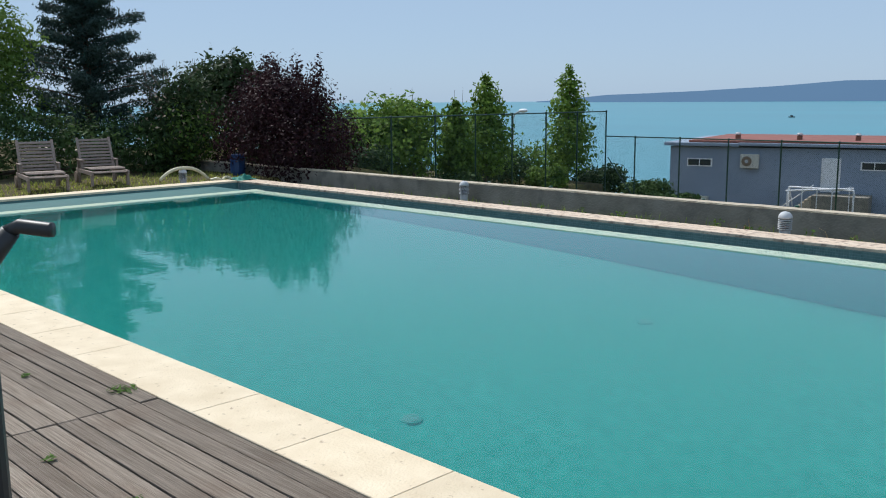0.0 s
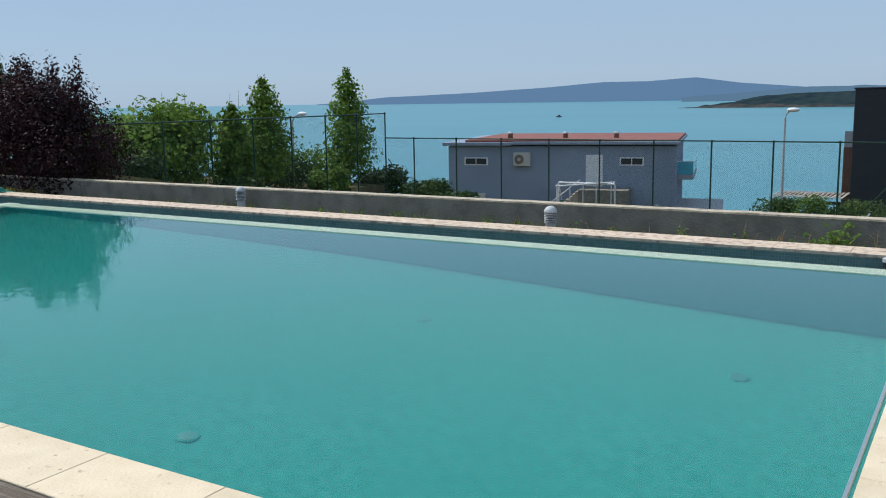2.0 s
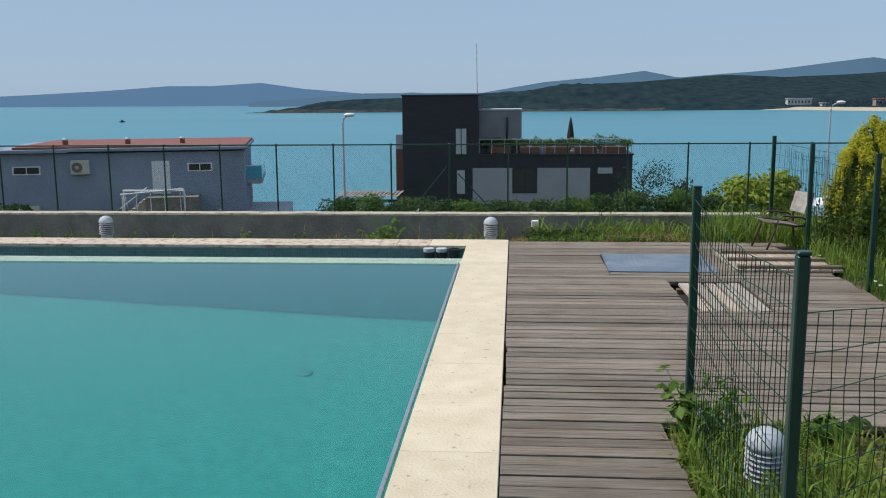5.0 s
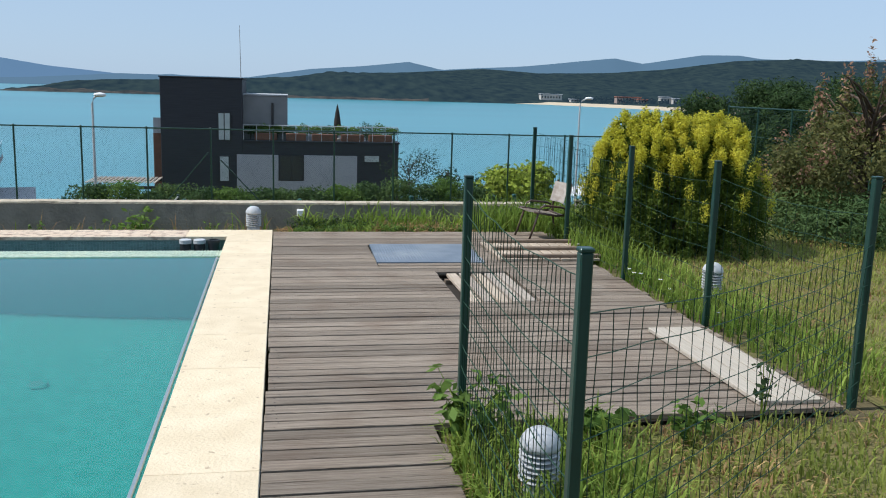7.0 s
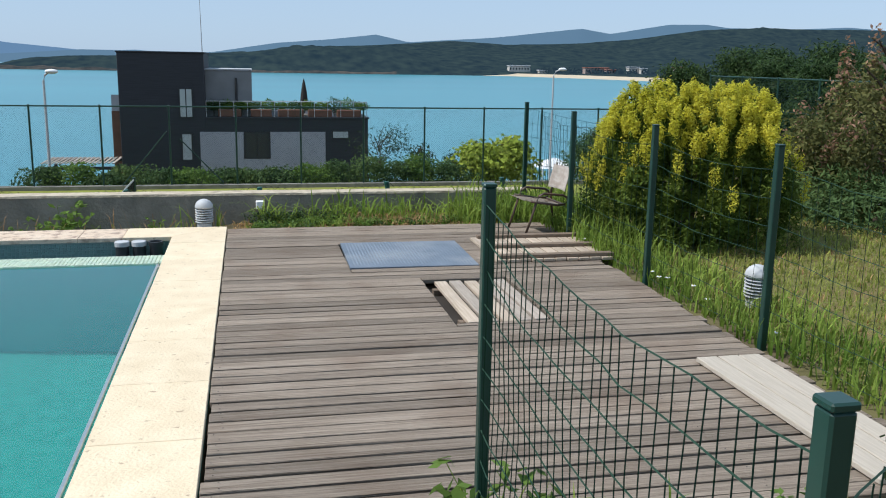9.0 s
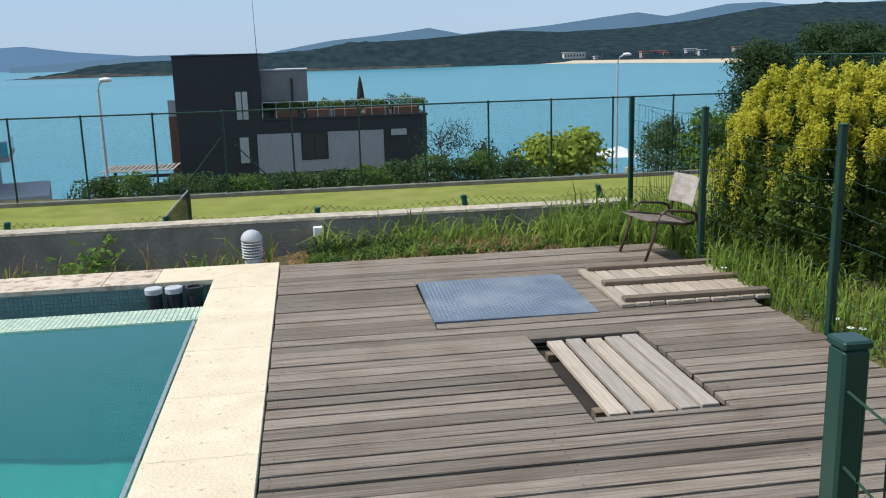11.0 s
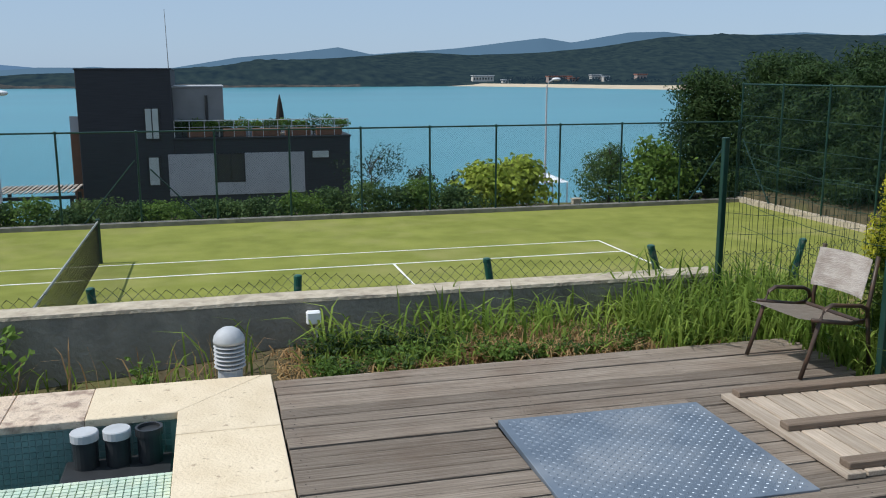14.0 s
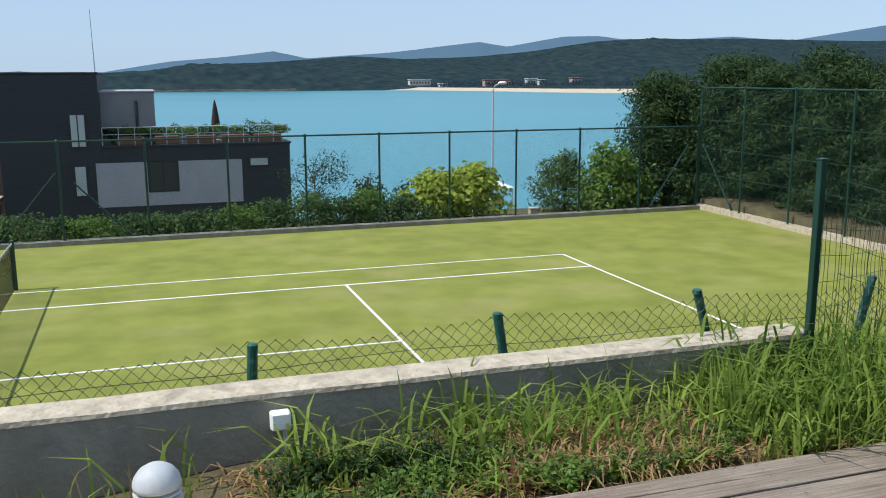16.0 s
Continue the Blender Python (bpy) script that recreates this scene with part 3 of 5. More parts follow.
HOUSE_TURN = Matrix.Translation((-14.75, 38, 0)) @ Matrix.Rotation(radians(14), 4, "Z") @ Matrix.Diagonal((0.895, 1, 1, 1)) @ Matrix.Translation((14.75, -38, 0))
house = thing("blue_house", "blue-grey rendered house with a flat red roof", "house", (-22, 38, -6.0))
house.matrix_basis = HOUSE_TURN @ house.matrix_basis
hx, hz = 22, 6.0
part("wall", box(-29.2 + hx, -14.75 + hx, 0, 9, 0, 4.85), M_HOUSE, house)
part("parapet", box(-29.5 + hx, -24.9 + hx, -0.35, 9.2, 4.9, 5.09, 0.02), M_HOUSE, house, "pale roof edge")
part("parapet", box(-24.9 + hx, -14.5 + hx, -0.35, 9.2, 4.95, 5.12, 0.02), M_HOUSE, house, "pale roof edge")
roof = part("roof", box(-28.0 + hx, -14.6 + hx, -0.2, 9.0, 5.10, 5.22, 0.02), M_RED, house, "red felt roof")
for x in (-25.6, -21.9, -18.6):
    ch = part("vent", box(x + hx - 0.14, x + hx + 0.14, 2.0, 2.3, 5.2, 5.45, 0.02), M_BRICK, roof)
    part("vent_cap", lathe(((0.17, 5.46), (0.19, 5.52), (0.1, 5.6)), 10), M_GREYPL, ch).location = (x + hx, 2.15, 0)
window(house, -28.05 + hx, -26.6 + hx, 0, 3.82, 4.15, 2)
window(house, -18.05 + hx, -16.7 + hx, 0, 3.85, 4.18, 2)
door = part("door", box(-20.2 + hx, -19.15 + hx, -0.06, 0.05, 2.6, 4.38, 0.01), M_WHITE, house, "white panelled door")
part("door_panel", box(-20.05 + hx, -19.3 + hx, -0.08, -0.05, 3.5, 4.2, 0.01), M_WHITE, door)
part("door_panel", box(-20.05 + hx, -19.3 + hx, -0.08, -0.05, 2.75, 3.35, 0.01), M_WHITE, door)
part("door_handle", box(-20.15 + hx, -20.05 + hx, -0.13, -0.05, 3.4, 3.44), M_STEEL, door)
stair = part("stair_block", box(-20.4 + hx, -17.4 + hx, -1.6, 0, 1.2, 2.55), M_CONC, house, "grey concrete landing")
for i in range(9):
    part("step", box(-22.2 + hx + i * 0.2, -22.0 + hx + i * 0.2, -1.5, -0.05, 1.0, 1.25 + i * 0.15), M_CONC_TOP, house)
porch = part("railing", tube(((-21.8 + hx, -1.6, 2.75), (-18.2 + hx, -1.6, 3.0)), 0.05, 6), M_WHITE, house, "white painted railing")
for x in (-21.7, -20.9, -20.1, -19.3, -18.4):
    part("baluster", tube(((x + hx, -1.6, 1.3), (x + hx, -1.6, 2.85 + (x + 21.7) * 0.07)), 0.035, 6), M_WHITE, porch)
part("rail", tube(((-22.3 + hx, -1.55, 1.7), (-20.3 + hx, -1.55, 3.1)), 0.035, 6), M_WHITE, porch)
goal = thing("goal_frame", "white painted tubular frame beside the house", "frame", (-19.0, 35.6, -5.4))
for x in (-1.6, 1.7):
    part("upright", tube(((x, 0, 0), (x, 0, 2.3)), 0.05, 8), M_WHITE, goal)
    part("stay", tube(((x, 0, 2.3), (x, 0.9, 0.3)), 0.03, 6), M_WHITE, goal)
part("crossbar", tube(((-1.6, 0, 2.3), (1.7, 0, 2.3)), 0.05, 8), M_WHITE, goal)
balc = part("balcony", box(-14.75 + hx, -13.75 + hx, 2.0, 8, 2.85, 3.1, 0.02), M_PANEL, house, "balcony slab")
part("balcony_glass", box(-13.81 + hx, -13.77 + hx, 2.0, 8, 3.15, 3.85), mat("turquoise_glass", (0.10, 0.42, 0.55), (0.12, 0.5, 0.6), rough=0.1), balc, "turquoise glass balustrade")
part("balcony_glass", box(-14.7 + hx, -13.81 + hx, 2.0, 2.04, 3.15, 3.85), bpy.data.materials["turquoise_glass"], balc)
part("balcony_rail", tube(((-14.75 + hx, 2.0, 3.88), (-13.75 + hx, 2.0, 3.88), (-13.75 + hx, 8, 3.88)), 0.03, 6), M_WHITE, balc)
part("terrace", box(-14.75 + hx, -11.9 + hx, -0.2, 6, 0.0, 1.35, 0.02), M_PANEL, house, "low side terrace")
part("terrace_roof", box(-31.5 + hx, -29.2 + hx, 3, 7, 1.0, 1.5, 0.03), M_TERRA, house)
for at, w, h in (((-24.25, 37.98, -2.25), 0.95, 0.75), ((-27.1, 37.98, -4.5), 0.75, 0.62)):
    unit = ac_unit(at, w, h)
    unit.matrix_basis = pose(*(HOUSE_TURN @ Vector(at)), 0, 0, 14)

dark = thing("charcoal_house", "modern charcoal-clad house with a roof terrace", "house", (-2, 45, -8.0))
ox, oz = 2, 8.0
tower = part("tower", box(-6.83 + ox, -2.15 + ox, 0, 7, 0, 9.75, 0.02), M_DARKH, dark)
part("coping", box(-6.88 + ox, -2.1 + ox, -0.05, 7.05, 9.75, 9.83, 0.01), M_DARKH, tower, "thin dark roof edge")
part("block", box(-2.15 + ox, 0.5 + ox, 1.0, 6, 5.5, 8.82, 0.02), mat("grey_render", (0.20, 0.205, 0.215), (0.24, 0.245, 0.255), rough=0.9, scale=1), dark, "grey rendered upper block")
part("block_edge", box(-2.15 + ox, 0.54 + ox, 0.95, 6.05, 8.82, 8.9), M_PANEL, dark)
part("downpipe", tube(((-0.4 + ox, 0.93, 5.6), (-0.4 + ox, 0.93, 8.4)), 0.07, 8), M_BLACK, dark)
part("main_wall", box(-2.15 + ox, 7.22 + ox, 0, 8, 0, 6.1), M_DARKH, dark)
part("terrace_edge", box(-2.2 + ox, 7.3 + ox, -0.06, 8.05, 6.1, 6.2, 0.01), M_DARKH, dark)
part("side_wall", box(-7.3 + ox, -6.84 + ox, 0.3, 7, 0, 6.5, 0.02), M_BRICK, dark, "brown clad side wall")
part("side_rail", box(-7.28 + ox, -6.85 + ox, 0.3, 0.35, 6.5, 7.4), M_PANEL, dark)
part("panel", box(-2.5 + ox, -0.05 + ox, -0.04, 0.02, 3.1, 5.34, 0.01), M_PANEL, dark)
part("panel", box(1.47 + ox, 4.68 + ox, -0.04, 0.02, 3.1, 5.34, 0.01), M_PANEL, dark)
part("panel", box(-0.05 + ox, 1.47 + ox, -0.04, 0.02, 3.1, 3.78, 0.01), M_PANEL, dark)
window(dark, 0.02 + ox, 1.40 + ox, -0.01, 3.85, 5.28, 2, frame_mat=M_BLACK)
window(dark, 5.1 + ox, 6.05 + ox, -0.01, 5.0, 5.36, 1, glass=M_PALEGLASS, frame_mat=M_BLACK)
window(dark, -3.55 + ox, -2.85 + ox, -0.01, 6.2, 7.75, 2, glass=M_PALEGLASS, frame_mat=M_BLACK)
window(dark, -3.5 + ox, -2.95 + ox, -0.01, 3.75, 5.2, 1, glass=M_PALEGLASS, frame_mat=M_BLACK)
part("mast", tube(((-2.25 + ox, 1, 9.7), (-2.3 + ox, 1, 12.9)), 0.03, 5, radius_end=0.015), M_GREYPL, dark)
rl = part("terrace_railing", tube(((-2.1 + ox, -0.02, 7.1), (7.15 + ox, -0.02, 7.1)), 0.025, 6), M_GREYPL, dark)
part("rail", tube(((-2.1 + ox, -0.02, 6.75), (7.15 + ox, -0.02, 6.75)), 0.015, 5), M_GREYPL, rl)
for i in range(13):
    part("baluster", tube(((-2.1 + ox + i * 0.77, -0.02, 6.2), (-2.1 + ox + i * 0.77, -0.02, 7.1)), 0.02, 5), M_GREYPL, rl)
for i, (x, w) in enumerate(((-0.8, 1.3), (1.0, 1.2), (2.7, 1.5), (4.4, 1.4), (6.1, 1.4))):
    pl = thing("planter", "terracotta planter on the roof terrace", "planter", (x, 45.4, -1.8), group="terrace planters")
    part("trough", box(-w / 2, w / 2, -0.22, 0.22, 0, 0.42, 0.03), M_BRICK, pl)
para = thing("closed_parasol", "closed dark parasol on the roof terrace", "parasol", (3.55, 46.5, -1.8))
part("pole", tube(((0, 0, 0), (0, 0, 2.15)), 0.03, 8), M_BLACK, para)
part("canopy", lathe(((0.10, 0.55), (0.24, 0.7), (0.2, 1.2), (0.11, 1.8), (0.03, 2.15), (0.02, 2.2)), 10), M_DARK_SHADE, para, "folded dark canopy")
part("base", lathe(((0.25, 0), (0.25, 0.08), (0.05, 0.12)), 12), M_CONC, para)


def street_lamp(at, top, lean, label):
    l = thing("street_lamp", label, "street lamp", at, group="street lamps")
    h = top - at[2]
    part("pole", tube(((0, 0, 0), (0, 0, h * 0.5), (0, 0, h - 0.35)), 0.07, 10, radius_end=0.045), M_GREYPL, l)
    part("arm", tube(((0, 0, h - 0.37), (lean * 0.12, 0, h - 0.12), (lean * 0.42, 0, h)), 0.04, 8), M_GREYPL, l)
    head = bmesh.new()
    bmesh.ops.create_uvsphere(head, u_segments=12, v_segments=8, radius=0.2, matrix=Matrix.Translation((lean * 0.55, 0, h + 0.02)) @ Matrix.Diagonal((1.35, 0.8, 0.5, 1)))
    part("lamp_head", head, M_WHITE, l, "pale lamp head", smooth=True)
    return l


street_lamp((-7.95, 31.5, -4.5), 0.85, 0.6, "grey street lamp with a pale head above the shore")
street_lamp((18.0, 42.9, -6.5), 1.18, 1.0, "slender grey street lamp beyond the court")
street_lamp((-29.75, 24.0, -3.2), 0.98, 1.2, "grey street lamp behind young trees")

pav = thing("pergola", "open timber pergola by the shore", "pergola", (-8.3, 40, -6.5))
for x in (-1.6, 1.6):
    for y in (0, 2.6):
        part("post", box(x - 0.08, x + 0.08, y - 0.08, y + 0.08, 0, 2.3), M_BLACK, pav)
part("beam", box(-1.8, 1.8, -0.1, 0.1, 2.3, 2.45), M_BLACK, pav)
part("beam", box(-1.8, 1.8, 2.5, 2.7, 2.45, 2.6), M_BLACK, pav)
for i in range(16):
    part("slat", box(-1.8 + i * 0.23, -1.68 + i * 0.23, -0.2, 2.9, 2.62, 2.66), M_GREY_WOOD, pav)
part("rail", tube(((-1.6, 0, 1.75), (1.6, 0, 1.75)), 0.04, 6), M_WHITE, pav)
tent = thing("white_canopy", "white peaked garden canopy below the court", "canopy", (24.3, 60, -8.6))
bm = bmesh.new()
bmesh.ops.create_cone(bm, segments=4, radius1=2.3, radius2=0.1, depth=0.7, cap_ends=True, matrix=pose(0, 0, 2.35, 0, 0, 45))
part("roof", bm, M_WHITE, tent)
for x in (-1.5, 1.5):
    for y in (-1.5, 1.5):
        part("post", tube(((x, y, 0), (x, y, 2.05)), 0.05, 6), M_WHITE, tent)
mbox = thing("meter_box", "small pale concrete post behind the court wall", "post", (10.9, 21.6, -3.0))
part("body", box(-0.14, 0.14, -0.1, 0.1, 0, 0.62, 0.02), M_CONC_TOP, mbox)
part("cover", box(-0.16, 0.16, -0.12, 0.12, 0.62, 0.66, 0.01), M_CONC_TOP, mbox)
boat = thing("motor_boat", "small dark motor boat on the bay", "boat", (-393, 869, SEA_Z))
part("hull", lathe(((1.2, 0.1), (1.6, 0.9), (1.5, 1.0)), 12), M_BLACK, boat).scale = (2.4, 1, 1)
part("cabin", box(-1.2, 1.0, -0.8, 0.8, 0.9, 2.3, 0.2), M_DARKH, boat)
shore = mat("shore_render", (0.34, 0.26, 0.23), (0.42, 0.34, 0.3), rough=0.9, scale=0.05)
shore2 = mat("pale_shore_render", (0.5, 0.47, 0.43), (0.56, 0.53, 0.48), rough=0.9, scale=0.05)
for x, w, h, k in ((430, 36, 11, 0), (562, 40, 10, 1), (590, 22, 7, 1), (627, 16, 12, 2), (645, 10, 10, 2), (710, 16, 13, 1), (350, 34, 6, 3), (470, 14, 4, 2)):
    d = 1480 - 0.5 * (x - 350)
    b = thing("shore_building", "low building among trees behind the beach", "building", (x * d / 1400, d, SEA_Z + 4.5), group="shore buildings")
    part("wall", box(-w / 2, w / 2, 0, 12, -3, h), (shore2, shore, shore2, M_DARKH)[k], b)
    part("roof", box(-w / 2 - 1, w / 2 + 1, -1, 13, h, h + 1.6, 0.4), M_TERRA if k == 1 else M_PANEL, b)
    for i in range(max(2, int(w / 5))):
        part("window", box(-w / 2 + 1 + i * 5, -w / 2 + 3.2 + i * 5, -0.2, 0.1, h * 0.5, h * 0.8), M_GLASS, b)

# ---- garden lights ----
def bollard(at, group="garden bollards", label="grey louvred bollard light with a domed cap", foot=0.03):
    b = thing("bollard_light", label, "bollard light", at, group=group)
    part("base", lathe(((0.066, -foot), (0.066, 0.03), (0.05, 0.035)), 18), M_GREYPL, b)
    # Core coloured near-black for the shade between the louvres.
    part("lamp_core", lathe(((0.045, 0.03), (0.045, 0.17)), 14), M_DARK_SHADE, b, "core painted near-black as shade between the louvres")
    for i in range(6):
        z = 0.044 + i * 0.0225
        part("louvre", lathe(((0.047, z + 0.004), (0.080, z - 0.002), (0.084, z + 0.001), (0.082, z + 0.005), (0.047, z + 0.010)), 20), M_GREYPL, b)
    part("dome", lathe(((0.05, 0.172), (0.083, 0.175), (0.084, 0.19), (0.078, 0.212), (0.06, 0.238), (0.034, 0.254), (0.012, 0.26)), 24), M_GREYPL, b, smooth=True)
    return b


for at in ((-0.208, 0.1, -0.01), (-4.84, 0.12, -0.01), (-10.7, 0.62, -0.02)):
    bollard(at, foot=0.34)
bollard((3.53, -3.25, 0.0), label="grey louvred bollard light standing in the lawn")
bollard((1.11, -6.58, -0.0), label="grey louvred bollard light beside the deck in weeds")
bollard((-16.85, -1.26, 0.0), label="grey louvred bollard light with a hose over it")
hose = thing("garden_hose", "pale plastic hose draped over the bollard", "hose", (-16.85, -1.26, 0))
part("loop", tube([(-0.02 + 0.004 * i, -0.5 + 1.05 * i / 24, 0.275 - 0.275 * (abs(i / 24 - 0.48) / 0.52) ** 2.4) for i in range(25)], 0.035, 8), mat("cream_hose", (0.5, 0.46, 0.3), (0.6, 0.55, 0.38), rough=0.5), hose, smooth=True)
part("tail", tube([(0.15 + 0.1 * math.sin(i), 0.55 + i * 0.09, 0.0 + 0.03 * math.sin(i * 1.7)) for i in range(12)], 0.035, 8), bpy.data.materials["cream_hose"], hose)
tarp = thing("green_netting", "crumpled green net heap on the pool corner", "netting", (-16.3, -0.2, 0.0))
bm = bmesh.new()
bmesh.ops.create_grid(bm, x_segments=20, y_segments=20, size=0.24)
for v in bm.verts:
    v.co.z = max(0.0, 0.13 * (1 - v.co.length / 0.3)) * (0.6 + noise.noise(v.co * 9) * 1.2)
part("net", bm, mat("teal_net", (0.02, 0.16, 0.12), (0.04, 0.25, 0.18), rough=0.7, scale=20), tarp)
bucket = thing("blue_barrel", "blue plastic barrel under the bushes", "barrel", (-17.75, 0.6, -0.05))
part("drum", lathe(((0.15, 0), (0.17, 0.1), (0.17, 0.4), (0.15, 0.45)), 16), mat("blue_plastic", (0.015, 0.045, 0.14), (0.02, 0.06, 0.18), rough=0.4), bucket)
part("lid", lathe(((0.16, 0.45), (0.16, 0.48), (0.05, 0.49)), 16), bpy.data.materials["blue_plastic"], bucket)

# ---- things on the deck ----
plate = thing("steel_plate", "blue-grey chequered steel plate set in the deck", "hatch plate", (0.968, -1.882, 0), rz=-1.2)
part("sheet", box(-0.02, 0.985, -0.015, 0.94, -0.02, 0.008, 0.002), M_PLATE, plate)
tv, tf = [], []
for i in range(36):
    for j in range(34):
        cx, cy, a = 0.02 + i * 0.0265, 0.015 + j * 0.0268, 0.785 if (i + j) % 2 else -0.785
        c, s = math.cos(a), math.sin(a)
        n0 = len(tv)
        for u, v, z in ((-0.011, 0, 0.008), (0, -0.0035, 0.008), (0.011, 0, 0.008), (0, 0.0035, 0.008), (0, 0, 0.0115)):
            tv.append((cx + u * c - v * s, cy + u * s + v * c, z))
        tf += [(n0, n0 + 1, n0 + 4), (n0 + 1, n0 + 2, n0 + 4), (n0 + 2, n0 + 3, n0 + 4), (n0 + 3, n0, n0 + 4)]
tagged(part("tread_studs", (tv, [], tf), mat("worn_tread", (0.16, 0.195, 0.24), (0.24, 0.28, 0.33), rough=0.4, metal=0.3, scale=9), plate), kind="stuff")

lid = thing("timber_hatch", "sunken hatch of pale loose boards in the deck", "hatch", (1.43, -3.41, -0.031))
# Near-black box painted in for the shade below the loose boards.
part("well", box(-0.02, 0.64, -0.01, 1.09, -0.12, -0.06), M_DARK_SHADE, lid, "near-black box painted as shade under the boards")
for i, (x, s) in enumerate(((0.075, 0.0), (0.185, 0.01), (0.295, -0.01), (0.405, 0.0), (0.51, 0.015))):
    part("board", box(x, x + 0.086, 0.015 + s, 1.055 + s, 0.0, 0.026, 0.003), M_DECK_Y if i in (0, 2) else M_GREY_WOOD_Y, lid)
part("batten", box(0.04, 0.6, 0.1, 0.16, -0.04, -0.001), M_DARK_WOOD, lid)
part("batten", box(0.04, 0.6, 0.9, 0.96, -0.04, -0.001), M_DARK_WOOD, lid)

pal = thing("upturned_hatch", "upturned timber hatch with three dark battens lying on the deck", "hatch", (2.1, -1.87, 0.003), rz=-0.5)
for i in range(10):
    part("board", box(0.01 + i * 0.098, 0.098 + i * 0.098, 0.0 + 0.006 * (i % 3), 0.93, 0.0, 0.024, 0.003), M_DECK_Y, pal)
for y in (0.03, 0.43, 0.85):
    part("batten", box(0.04 if y < .8 else 0.06, 1.0, y, y + 0.065, 0.0245, 0.055, 0.004), M_DARK_WOOD, pal)
loose = thing("loose_boards", "pale unweathered boards laid along the deck edge", "boards", (2.53, -5.78, 0.003))
for i in range(3):
    part("board", box(0.0 + i * 0.125, 0.118 + i * 0.125, 0, 1.45, 0, 0.025, 0.003), mat("bleached_board", (0.42, 0.365, 0.295), (0.52, 0.46, 0.38), rough=0.85, scale=7, stretch=(14, .6, 14), bump=.4) if i == 0 else bpy.data.materials["bleached_board"], loose)

ch = thing("garden_chair", "small tubular metal chair with weathered plywood seat and back", "chair", (2.66, -0.57, 0.0), rz=4)
for y in (-0.22, 0.22):
    part("side_frame", tube(((0.0, y, 0.0), (0.05, y, 0.14), (0.10, y, 0.31), (0.125, y, 0.365), (0.17, y, 0.385), (0.36, y, 0.365), (0.40, y, 0.345), (0.41, y, 0.31), (0.38, y, 0.28), (0.30, y, 0.275), (0.05, y, 0.315)), 0.0115, 8), M_TUBE, ch, smooth=True)
    part("back_post", tube(((0.46, y * 0.95, 0.0), (0.43, y * 0.95, 0.24), (0.42, y * 0.93, 0.33), (0.47, y * 0.9, 0.62)), 0.0115, 8), M_TUBE, ch, smooth=True)
part("stretcher", tube(((0.38, -0.22, 0.275), (0.38, 0.22, 0.275)), 0.0115, 8), M_TUBE, ch)
bm = bmesh.new()
for i in range(7):
    x = -0.02 + i * 0.07
    z = 0.325 - 0.06 * (i / 6) ** 0.8
    for y in (-0.2, 0.2):
        bm.verts.new((x, y, z))
bm.verts.ensure_lookup_table()
for i in range(6):
    bm.faces.new([bm.verts[k] for k in (2 * i, 2 * i + 2, 2 * i + 3, 2 * i + 1)])
bmesh.ops.solidify(bm, geom=bm.faces[:], thickness=0.018)
part("seat", bm, M_GREY_WOOD, ch, "grey flaking plywood seat")
bm = bmesh.new()
bmesh.ops.create_grid(bm, x_segments=6, y_segments=4, size=0.5)
for v in bm.verts:
    u, w2 = v.co.x, v.co.y
    v.co = Vector((0.425 + 0.05 * (w2 + 0.5) + 0.04 * (u * 2) ** 2 * -1, u * 0.39, 0.405 + (w2 + 0.5) * 0.2))
bmesh.ops.solidify(bm, geom=bm.faces[:], thickness=0.015)
part("backrest", bm, mat("flaking_plywood", (0.36, 0.31, 0.27), (0.48, 0.43, 0.38), rough=0.85, scale=9, stretch=(4, 1, 4), bump=.4, stain=(0.2, .15, .11), stain_scale=9), ch, "curved grey plywood backrest")


M_LOUNGER = mat("weathered_teak_furniture", (0.21, 0.155, 0.125), (0.33, 0.265, 0.22), rough=0.8, scale=7, stretch=(4, 4, 12), obj=0.15, bump=0.3)


def lounger(at, rz):
    l = thing("sun_lounger", "weathered slatted timber sun lounger with raised back", "sun lounger", at, rz, group="loungers by the pool")
    w = 0.34
    for y in (-w, w):
        part("side_rail", box(-0.15, 1.25, y - 0.02, y + 0.02, 0.22, 0.30, 0.006), M_LOUNGER, l)
        part("leg", box(1.12, 1.18, y - 0.025, y + 0.025, 0, 0.23, 0.006), M_LOUNGER, l)
        part("leg", box(0.02, 0.08, y - 0.025, y + 0.025, 0, 0.47, 0.006), M_LOUNGER, l)
        part("armrest", box(0.0, 0.42, y - 0.03, y + 0.03, 0.46, 0.49, 0.008), M_LOUNGER, l)
        part("arm_post", box(0.36, 0.4, y - 0.02, y + 0.02, 0.28, 0.47), M_LOUNGER, l)
        part("wheel", tube(((-0.05, y * 1.12 - 0.02, 0.12), (-0.05, y * 1.12 + 0.02, 0.12)), 0.12, 14), M_DARK_WOOD, l)
    for i in range(10):
        x = 0.22 + i * 0.105
        z = 0.31 + 0.03 * math.sin(i / 9 * math.pi) - (0.04 if i > 7 else 0)
        part("seat_slat", box(x, x + 0.085, -w, w, z - 0.011, z + 0.011, 0.004), M_LOUNGER, l)
    back = part("backrest", box(0, 0.66, -w + 0.0, -w + 0.05, -0.015, 0.02, 0.004), M_LOUNGER, l)
    back.matrix_basis = pose(0.2, 0, 0.32, 0, -116, 0)
    part("stile", box(0, 0.66, w - 0.05, w, -0.015, 0.02, 0.004), M_LOUNGER, back)
    for i in range(9):
        part("back_slat", box(0.02 + i * 0.07, 0.066 + i * 0.07, -w + 0.05, w - 0.05, -0.008, 0.012, 0.003), M_LOUNGER, back)
    return l


